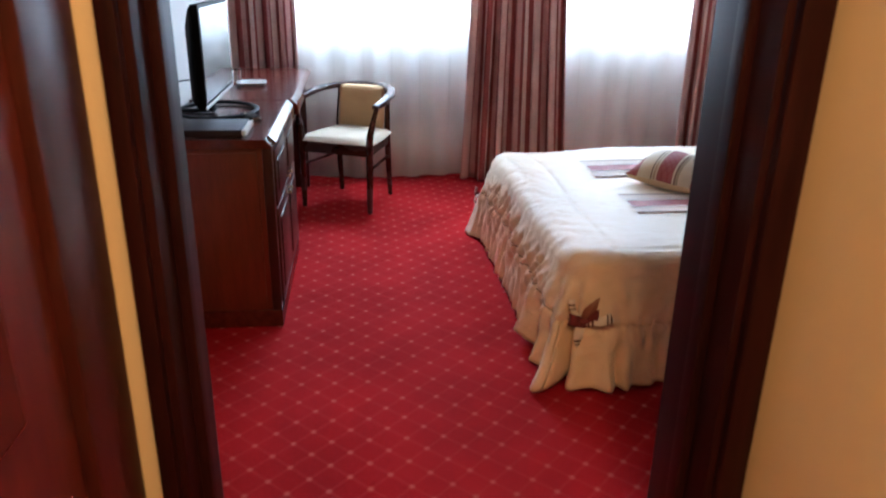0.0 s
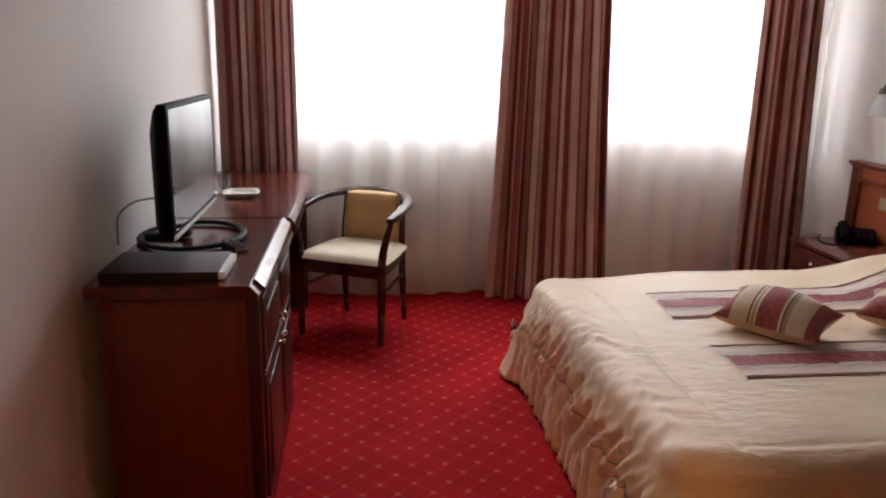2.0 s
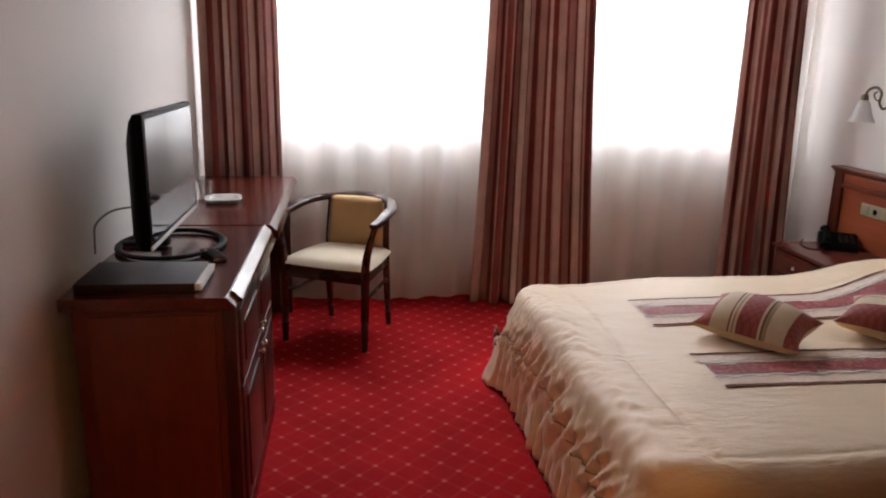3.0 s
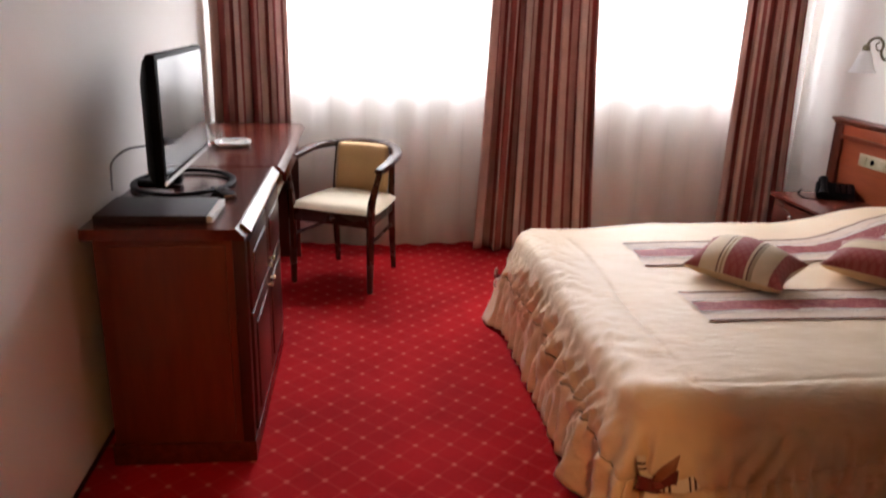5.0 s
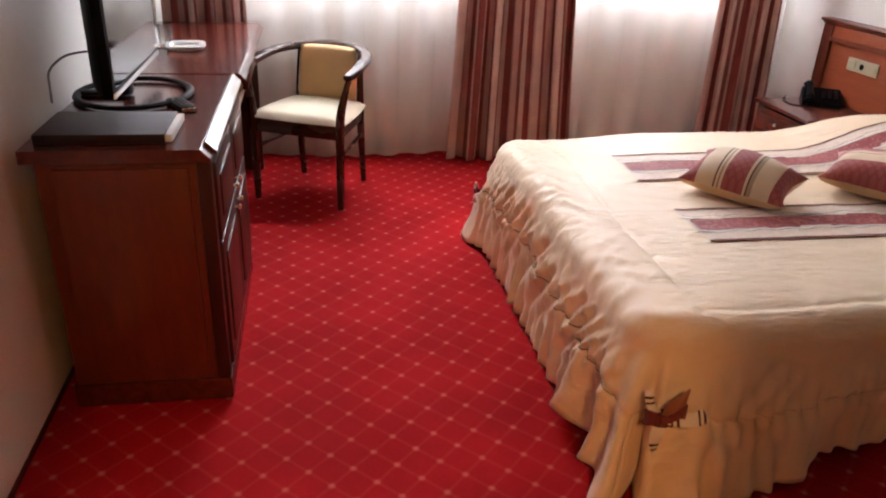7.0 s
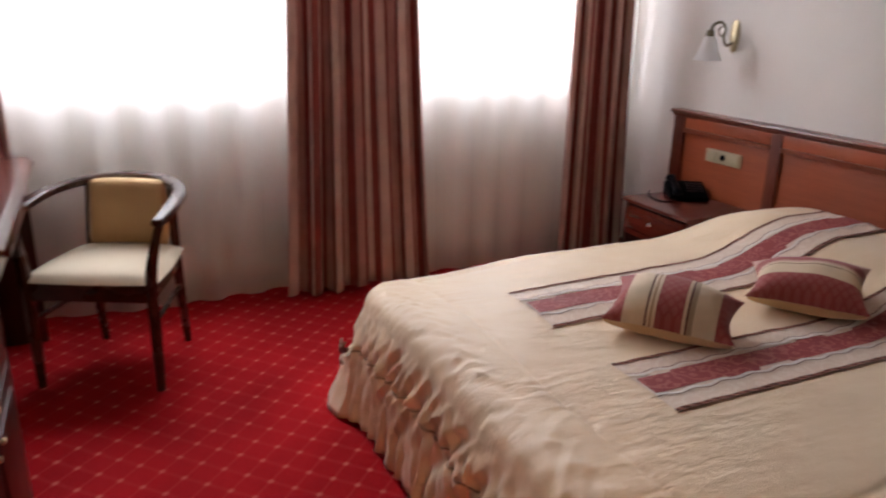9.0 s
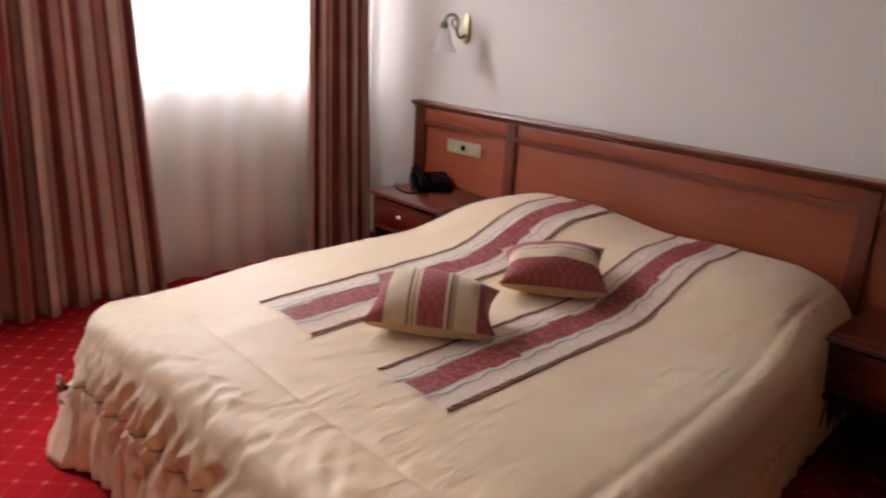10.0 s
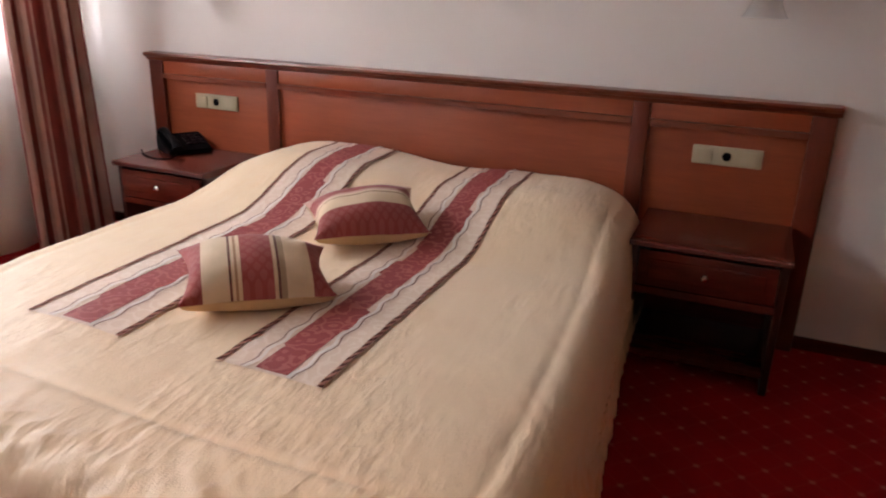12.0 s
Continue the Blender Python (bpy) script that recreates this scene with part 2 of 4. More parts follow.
BRAID = twisted_braid()
# Brown that stands for the shadow in the bow's upright fold.
SHADEDRIBBON = cloth("shaded_ribbon", (0.34, 0.135, 0.070), (0.25, 0.095, 0.048), 0.5, 0.1)
WINE = cloth("wine_ribbon", (0.19, 0.035, 0.032), (0.11, 0.022, 0.020), 0.6, 0.1)
CORD = cloth("grey_cord", (0.42, 0.31, 0.22), (0.22, 0.155, 0.115), 0.9, 0.0, 90)
WHITELINE = cloth("pale_braid", (0.86, 0.80, 0.74), (0.80, 0.74, 0.68), 0.9, 0.0)
CURTAIN = striped("curtain_stripes", [(0.0, (0.62, 0.42, 0.37)), (0.20, (0.31, 0.072, 0.062)), (0.40, (0.52, 0.29, 0.255)), (0.56, (0.28, 0.064, 0.055)), (0.68, (0.70, 0.51, 0.45)), (0.85, (0.34, 0.085, 0.072))],
                  0.26, 0, which="UV")
cn = CURTAIN.node_tree
glow_through, blend = cn.nodes.new("ShaderNodeBsdfTranslucent"), cn.nodes.new("ShaderNodeMixShader")
cn.links.new(cn.nodes["Principled BSDF"].inputs["Base Color"].links[0].from_socket, glow_through.inputs[0])
blend.inputs[0].default_value = 0.22
cn.links.new(cn.nodes["Principled BSDF"].outputs[0], blend.inputs[1])
cn.links.new(glow_through.outputs[0], blend.inputs[2])
cn.links.new(blend.outputs[0], cn.nodes["Material Output"].inputs[0])


def damask(name, ground, figure, scale):
    m = material(name, ground, 0.6, 0.3)
    nt, n, l, b = tree(m)
    v = coords(nt)
    w = nt.nodes.new("ShaderNodeTexVoronoi")
    w.inputs["Scale"].default_value = scale
    l.new(v, w.inputs["Vector"])
    swirl = noise_node(nt, v, scale * 1.3, 3)
    f = calc(nt, "SINE", calc(nt, "ADD", calc(nt, "MULTIPLY", w.outputs["Distance"], 16.0), calc(nt, "MULTIPLY", swirl, 10.0)))
    l.new(ramp(nt, f, [(0.30, ground), (0.62, figure)]), b.inputs["Base Color"])
    bump(nt, noise_node(nt, v, 320, 2), 0.15, 0.002)
    return m


REDBAND = damask("red_damask", (0.27, 0.042, 0.042), (0.38, 0.105, 0.090), 22)
PALEBAND = damask("pale_damask", (0.74, 0.585, 0.47), (0.79, 0.65, 0.54), 18)


# ---- building helpers ----
def mesh_of(name, bm, mat, smooth=True):
    me = bpy.data.meshes.new(name)
    bmesh.ops.recalc_face_normals(bm, faces=bm.faces)
    bm.to_mesh(me)
    bm.free()
    me.materials.append(mat)
    if smooth:
        me.shade_smooth()
        me.set_sharp_from_angle(angle=radians(38))
    return me


def part(name, bm, mat, parent, label="", smooth=True):
    ob = new(name, mesh_of(name, bm, mat, smooth))
    ob.parent = parent
    return tagged(ob, label)


def thing(name, at, label, category, turn=0.0, group=""):
    ob = new(name)
    ob.empty_display_size = 0.1
    ob.matrix_world = pose(*at, 0, 0, turn)
    return tagged(ob, label, category, group)


def structure(name, bm, mat, label, category, smooth=False):
    return tagged(new(name, mesh_of(name, bm, mat, smooth)), label, category, "", "structure")


def add_box(bm, x0, x1, y0, y1, z0, z1, bevel=0.0, segs=2):
    made = bmesh.ops.create_cube(bm, size=1.0, matrix=Matrix.Translation(((x0 + x1) / 2, (y0 + y1) / 2, (z0 + z1) / 2)) @ Matrix.Diagonal((x1 - x0, y1 - y0, z1 - z0, 1)))
    if bevel > 0:
        edges = list({e for v in made["verts"] for e in v.link_edges})
        bmesh.ops.bevel(bm, geom=edges, offset=bevel, segments=segs, profile=0.6, affect="EDGES")
    return bm


def box(x0, x1, y0, y1, z0, z1, bevel=0.0, segs=2):
    return add_box(bmesh.new(), x0, x1, y0, y1, z0, z1, bevel, segs)


def add_lathe(bm, profile, segs=24, at=(0, 0, 0), turn=None):
    """Turned shape from (radius, height) pairs about the z axis."""
    m = Matrix.Translation(at) @ (turn or Matrix.Identity(4))
    rings = []
    for r, z in profile:
        rings.append([bm.verts.new(m @ Vector((r * math.cos(2 * math.pi * k / segs), r * math.sin(2 * math.pi * k / segs), z))) for k in range(segs)])
    for a, b in zip(rings, rings[1:]):
        for k in range(segs):
            bm.faces.new((a[k], a[(k + 1) % segs], b[(k + 1) % segs], b[k]))
    for ring in (rings[0], rings[-1]):
        bm.faces.new(ring)
    return bm


def add_sweep(bm, path, section, up=(0, 0, 1), closed=False, scale=None):
    """Sweeps a closed section (list of side, up pairs) along a path of points."""
    pts = [Vector(p) for p in path]
    n = len(pts)
    rings = []
    for i, p in enumerate(pts):
        a = pts[(i - 1) % n] if closed or i > 0 else p
        b = pts[(i + 1) % n] if closed or i < n - 1 else p
        t = (b - a).normalized()
        side = t.cross(Vector(up))
        side = side.normalized() if side.length > 1e-5 else Vector((1, 0, 0))
        over = side.cross(t).normalized()
        k = scale(i / (n - 1)) if scale else 1.0
        rings.append([bm.verts.new(p + side * s * k + over * u * k) for s, u in section])
    pairs = list(zip(rings, rings[1:])) + ([(rings[-1], rings[0])] if closed else [])
    for ra, rb in pairs:
        for k in range(len(section)):
            bm.faces.new((ra[k], ra[(k + 1) % len(section)], rb[(k + 1) % len(section)], rb[k]))
    if not closed:
        bm.faces.new(rings[0])
        bm.faces.new(rings[-1])
    return bm


def circle(r, n=10, squash=1.0):
    return [(r * math.cos(2 * math.pi * k / n), squash * r * math.sin(2 * math.pi * k / n)) for k in range(n)]


def smooth_path(points, steps=8):
    """Catmull-Rom points through the given ones."""
    p = [Vector(q) for q in points]
    p = [2 * p[0] - p[1], *p, 2 * p[-1] - p[-2]]
    out = []
    for i in range(1, len(p) - 2):
        for k in range(steps):
            t = k / steps
            out.append(0.5 * ((2 * p[i]) + (p[i + 1] - p[i - 1]) * t + (2 * p[i - 1] - 5 * p[i] + 4 * p[i + 1] - p[i + 2]) * t * t + (3 * p[i] - p[i - 1] - 3 * p[i + 1] + p[i + 2]) * t ** 3))
    return out + [p[-2]]


def grid(rows, uv=None):
    """A sheet from rows of points, with uv values where given."""
    bm = bmesh.new()
    vs = [[bm.verts.new(p) for p in row] for row in rows]
    layer = bm.loops.layers.uv.new("UVMap") if uv else None
    for j in range(len(rows) - 1):
        for i in range(len(rows[0]) - 1):
            f = bm.faces.new((vs[j][i], vs[j][i + 1], vs[j + 1][i + 1], vs[j + 1][i]))
            if uv:
                for loop, (b, a) in zip(f.loops, ((j, i), (j, i + 1), (j + 1, i + 1), (j + 1, i))):
                    loop[layer].uv = uv(b, a)
    return bm


def slab_with_holes(u0, u1, v0, v1, holes, w0, w1, axis):
    """A wall in the plane of u and z with thickness w0..w1 along the axis ('x' or 'y'), cut by holes (u0, u1, z0, z1)."""
    us = sorted({u0, u1, *(h[0] for h in holes), *(h[1] for h in holes)})
    vs = sorted({v0, v1, *(h[2] for h in holes), *(h[3] for h in holes)})
    bm = bmesh.new()
    cache = {}

    def vert(u, v, w):
        key = (round(u, 5), round(v, 5), round(w, 5))
        if key not in cache:
            cache[key] = bm.verts.new((w, u, v) if axis == "x" else (u, w, v))
        return cache[key]

    def solid(i, j):
        if not (0 <= i < len(us) - 1 and 0 <= j < len(vs) - 1):
            return False
        cu, cv = (us[i] + us[i + 1]) / 2, (vs[j] + vs[j + 1]) / 2
        return not any(h[0] < cu < h[1] and h[2] < cv < h[3] for h in holes)

    for i in range(len(us) - 1):
        for j in range(len(vs) - 1):
            if not solid(i, j):
                continue
            a, b, c, d = us[i], us[i + 1], vs[j], vs[j + 1]
            for w in (w0, w1):
                bm.faces.new((vert(a, c, w), vert(b, c, w), vert(b, d, w), vert(a, d, w)))
            for di, dj, p, q in ((-1, 0, (a, c), (a, d)), (1, 0, (b, c), (b, d)), (0, -1, (a, c), (b, c)), (0, 1, (a, d), (b, d))):
                if not solid(i + di, j + dj):
                    bm.faces.new((vert(*p, w0), vert(*q, w0), vert(*q, w1), vert(*p, w1)))
    return bm


# ---- room and hall ----
X0, X1, Y0, Y1, TOP = -0.02, 3.70, 2.64, 6.885, 2.62
DX0, DX1, DTOP = 0.555, 1.392, 2.06
HX0, HX1, HY0, HY1 = 0.500, 1.435, -0.70, 2.46

structure("floor", box(-0.4, 4.0, -1.0, 7.2, -0.12, 0.0), CARPET, "red carpet floor with a pale diamond lattice", "floor")
structure("ceiling", box(-0.4, 4.0, -1.0, 7.2, TOP, TOP + 0.12), CEIL, "plain unseen ceiling in beige darkened to cut bounced light", "ceiling")
structure("wall_north", slab_with_holes(X0 - 0.3, X1 + 0.3, 0.0, TOP, WINDOWS, Y1, Y1 + 0.20, "y"), WALL, "cream painted wall with two windows", "wall")
structure("wall_east", box(X1, X1 + 0.2, HY1, Y1, 0.0, TOP), WALL, "cream painted wall behind the bed", "wall")
structure("wall_west", box(X0 - 0.2, X0, HY1, Y1, 0.0, TOP), WALL, "cream painted wall beside the desk", "wall")
structure("wall_south", slab_with_holes(X0, X1, 0.0, TOP, [(DX0, DX1, 0.0, DTOP)], HY1 + 0.004, Y0, "y"), DIMWALL, "wall round the doorway, unseen face browned to cut and warm bounced light", "wall")
structure("wall_hall_west", box(HX0 - 0.2, HX0, HY0 - 0.2, HY1, 0.0, TOP), HALLWALL, "yellow painted hall wall", "wall")
structure("wall_hall_east", box(HX1, HX1 + 0.2, HY0 - 0.2, HY1, 0.0, TOP), HALLWALL, "yellow painted hall wall", "wall")
structure("wall_hall_south", box(HX0, HX1, HY0 - 0.2, HY0, 0.0, TOP), HALLWALL, "yellow painted hall end wall", "wall")
bm = bmesh.new()
add_box(bm, HX0, DX0 - 0.002, HY1 - 0.006, HY1 + 0.002, 0.0, TOP)
add_box(bm, DX1 + 0.002, HX1, HY1 - 0.006, HY1 + 0.002, 0.0, TOP)
add_box(bm, DX0 - 0.002, DX1 + 0.002, HY1 - 0.006, HY1 + 0.002, DTOP, TOP)
structure("wall_hall_north", bm, HALLWALL, "yellow painted hall wall round the doorway", "wall")

# baseboards
bm = bmesh.new()
add_box(bm, X0 + 0.001, X1 - 0.001, Y1 - 0.016, Y1 + 0.002, 0.0, 0.075, 0.004)
structure("baseboard_north", bm, MAHOGANY, "dark wooden baseboard", "baseboard", True)
bm = bmesh.new()
add_box(bm, X1 - 0.014, X1 + 0.002, Y0, Y1 - 0.02, 0.0, 0.05, 0.004)
structure("baseboard_east", bm, MAHOGANY, "dark wooden baseboard", "baseboard", True)
bm = bmesh.new()
add_box(bm, X0 - 0.002, X0 + 0.008, Y0, Y1 - 0.02, 0.0, 0.018, 0.003)
structure("baseboard_west", bm, MAHOGANY, "dark wooden baseboard", "baseboard", True)


def doorway():
    """Dark lining and casings of the opening between hall and room."""
    top = thing("door_1", ((DX0 + DX1) / 2, HY1, 0), "dark glossy wooden door frame round an open doorway", "door frame")
    tagged(top, kind="structure")
    h = (DX1 - DX0) / 2
    part("jamb", box(-h - 0.002, -h + 0.022, -0.012, 0.186, 0.0, DTOP, 0.003), DOORWOOD, top)
    part("jamb", box(h - 0.022, h + 0.002, -0.012, 0.186, 0.0, DTOP, 0.003), DOORWOOD, top)
    part("head", box(-h + 0.022, h - 0.022, -0.012, 0.186, DTOP - 0.022, DTOP + 0.002, 0.003), DOORWOOD, top)
    for side in (-1, 1):
        half = 0.012 if side < 0 else 0.022
        x = side * (h + half - 0.010)
        part("casing", box(x - half, x + half, -0.030, -0.008, 0.0, DTOP + 0.06, 0.006), DOORWOOD, top)
        part("casing", box(x - half, x + half, 0.178, 0.192, 0.0, DTOP + 0.06, 0.006), DOORWOOD, top)
        part("stop", box(side * (h - 0.030) - 0.008, side * (h - 0.030) + 0.008, 0.05, 0.085, 0.0, DTOP - 0.022, 0.002), DOORWOOD, top)
    part("casing", box(-h + 0.008, h - 0.008, -0.029, -0.008, DTOP - 0.01, DTOP + 0.06, 0.006), DOORWOOD, top)
    part("casing", box(-h + 0.008, h - 0.008, 0.178, 0.191, DTOP - 0.01, DTOP + 0.06, 0.006), DOORWOOD, top)


doorway()


def side_door():
    """Closed reddish door in the hall's side wall."""
    top = thing("door_2", (HX0, 1.88, 0), "closed red-brown wooden door in the hall wall", "door")
    tagged(top, kind="structure")
    for y in (-0.455, 0.455):
        part("casing", box(0.0, 0.030, y - 0.07, y + 0.07, 0.0, 2.10, 0.006), MAHOGANY_SHADED, top)
    part("casing", box(0.0, 0.030, -0.384, 0.384, 2.02, 2.10, 0.006), MAHOGANY_SHADED, top)
    leaf = part("leaf", box(0.0, 0.014, -0.384, 0.384, 0.012, 2.018, 0.003), REDDOOR, top)
    for z0, z1 in ((0.16, 0.88), (1.02, 1.88)):
        bm = bmesh.new()
        add_box(bm, 0.014, 0.024, -0.27, 0.27, z0, z1, 0.008)
        part("panel", bm, REDDOOR, leaf)
    bm = bmesh.new()
    add_lathe(bm, [(0.022, 0), (0.022, 0.006), (0.009, 0.010), (0.009, 0.045)], 16, (0.014, -0.32, 1.02), Matrix.Rotation(radians(90), 4, "Y"))
    add_box(bm, 0.050, 0.064, -0.33, -0.21, 1.012, 1.028, 0.005)
    part("door_handle", bm, BRASS, leaf, "brass lever handle")


side_door()


def hall_fixture():
    top = thing("ceiling_light", (0.95, 1.30, TOP - 0.004), "round ceiling light with a warm glass bowl", "ceiling light")
    bm = bmesh.new()
    add_lathe(bm, [(0.17, 0.0), (0.175, -0.012), (0.165, -0.022), (0.150, -0.022), (0.150, -0.004)], 32)
    part("rim", bm, BRASS, top)
    glow = material("lit_bowl", (0.9, 0.8, 0.6), 0.4)
    e = glow.node_tree.nodes["Principled BSDF"]
    e.inputs["Emission Color"].default_value, e.inputs["Emission Strength"].default_value = (1.0, 0.56, 0.22, 1), 6.0
    bm = bmesh.new()
    add_lathe(bm, [(0.148, -0.010), (0.140, -0.040), (0.110, -0.065), (0.06, -0.080), (0.01, -0.085)], 32)
    part("bowl", bm, glow, top)


hall_fixture()


# ---- windows, sheers and curtains ----
def window(name, x0, x1, z0, z1):
    top = thing(name, ((x0 + x1) / 2, Y1, 0), "white framed window with a bright overcast sky outside", "window")
    tagged(top, kind="structure")
    w = (x1 - x0) / 2
    y0, y1 = 0.10, 0.17
    part("sill", box(-w - 0.0, w + 0.0, -0.02, 0.10, z0 - 0.005, z0 + 0.022, 0.006), PVC, top)
    bm = bmesh.new()
    for a, b in ((-w, -w + 0.06), (w - 0.06, w)):
        add_box(bm, a, b, y0, y1, z0 + 0.022, z1, 0.004)
    for a, b in ((z0 + 0.022, z0 + 0.082), (z1 - 0.06, z1)):
        add_box(bm, -w + 0.06, w - 0.06, y0, y1, a, b, 0.004)
    frame_ob = part("window_frame", bm, PVC, top)
    part("mullion", box(-0.04, 0.04, y0 + 0.004, y1 - 0.004, z0 + 0.082, z1 - 0.06, 0.004), PVC, frame_ob)
    for a, b in ((-w + 0.06, -0.04), (0.04, w - 0.06)):
        pane = part("pane", box(a, b, 0.132, 0.138, z0 + 0.082, z1 - 0.06), GLASS, top, "", False)
        pane.visible_shadow = False


for i, (wx0, wx1, wz0, wz1) in enumerate(WINDOWS):
    window("window_%d" % (i + 1), wx0, wx1, wz0, wz1)


def hanging(name, label, category, mat, x0, x1, b0, b1, y, z0, z1, folds, deep, seed, thick=0.004, ny=40, nx=220, group=""):
    """A pleated cloth that hangs from z1 to z0, from x0..x1 at the top to b0..b1 at the bottom."""
    rnd = random.Random(seed)
    ph = [rnd.uniform(0, 6.28) for _ in range(6)]

    def place(a, t):
        left, right = x0 + (b0 - x0) * t ** 1.6, x1 + (b1 - x1) * t ** 1.6
        warp = a + 0.018 * math.sin(5 * a * 2 + ph[0]) + 0.010 * math.sin(11 * a + ph[1] + 1.2 * t)
        fold = math.sin(2 * math.pi * folds * warp + ph[2] + 0.5 * t * math.sin(3 * a + ph[3]))
        sharp = math.copysign(abs(fold) ** 0.75, fold)
        depth = deep * (0.75 + 0.35 * math.sin(7 * a + ph[4]) + 0.25 * t)
        lift = 0.010 * math.sin(9 * a + ph[5]) * t
        return Vector((left + (right - left) * a + 0.25 * deep * math.sin(4 * math.pi * folds * warp + ph[2]), y + depth * sharp, z1 + (z0 + lift - z1) * t))

    rows = [[place(i / nx, j / ny) for i in range(nx + 1)] for j in range(ny + 1)]
    run = [0.0]
    for a, b in zip(rows[ny // 2], rows[ny // 2][1:]):
        run.append(run[-1] + (b - a).length)
    bm = grid(rows, lambda j, i: (run[i], 1 - j / ny))
    ob = new(name, mesh_of(name, bm, mat))
    if thick:
        mod = ob.modifiers.new("thickness", "SOLIDIFY")
        mod.thickness = thick
    return tagged(ob, label, category, group)


hanging("sheer_curtain", "white translucent sheer curtain hanging to the carpet", "sheer curtain", SHEER, 0.10, 1.98, 0.08, 1.98, 6.745, 0.012, 2.50, 9, 0.016, 3, 0, group="sheers at the windows")
hanging("sheer_curtain", "white translucent sheer curtain hanging to the carpet", "sheer curtain", SHEER, 1.96, 3.62, 1.96, 3.64, 6.745, 0.012, 2.50, 8, 0.016, 8, 0, group="sheers at the windows")
hanging("curtain", "dark red, brown and cream striped heavy curtain", "curtain", CURTAIN, 0.02, 0.425, 0.01, 0.44, 6.645, 0.015, 2.52, 4.5, 0.034, 11, group="curtains at the windows")
hanging("curtain", "dark red and cream striped heavy curtain between the windows", "curtain", CURTAIN, 1.61, 2.20, 1.545, 2.31, 6.645, 0.015, 2.52, 6.0, 0.036, 12, group="curtains at the windows")
hanging("curtain", "brown and cream striped heavy curtain beside the bed wall", "curtain", CURTAIN, 3.12, 3.48, 3.12, 3.56, 6.645, 0.015, 2.52, 4, 0.036, 14, group="curtains at the windows")
bm = bmesh.new()
add_sweep(bm, [(0.0, 6.66, 2.54), (3.66, 6.66, 2.54)], [(-0.07, 0), (0.07, 0), (0.07, 0.03), (-0.07, 0.03)])
structure("curtain_track", bm, PVC, "white curtain track under the ceiling", "curtain track")


def radiator():
    """Ribbed panel radiator under the window, behind the sheer."""
    top = thing("radiator", (0.70, Y1, 0), "white ribbed panel radiator on the wall behind the sheer", "radiator")
    panel = part("panel", box(-0.45, 0.45, -0.075, -0.055, 0.12, 0.575, 0.006), PVC, top)
    for k in range(26):
        x = -0.425 + 0.034 * k
        part("rib", box(x - 0.010, x + 0.010, -0.081, -0.074, 0.145, 0.55, 0.003), PVC, panel)
    part("grille", box(-0.45, 0.45, -0.072, -0.012, 0.576, 0.588, 0.003), PVC, top)
    for x in (-0.33, 0.33):
        part("bracket", box(x - 0.015, x + 0.015, -0.056, 0.0, 0.40, 0.46, 0.002), PVC, top)
    bm = bmesh.new()
    add_sweep(bm, smooth_path([(0.42, -0.045, 0.13), (0.42, -0.045, 0.06), (0.42, -0.045, 0.0)], 4), circle(0.009, 8), up=(0, 1, 0))
    part("pipe", bm, PVC, top)


radiator()


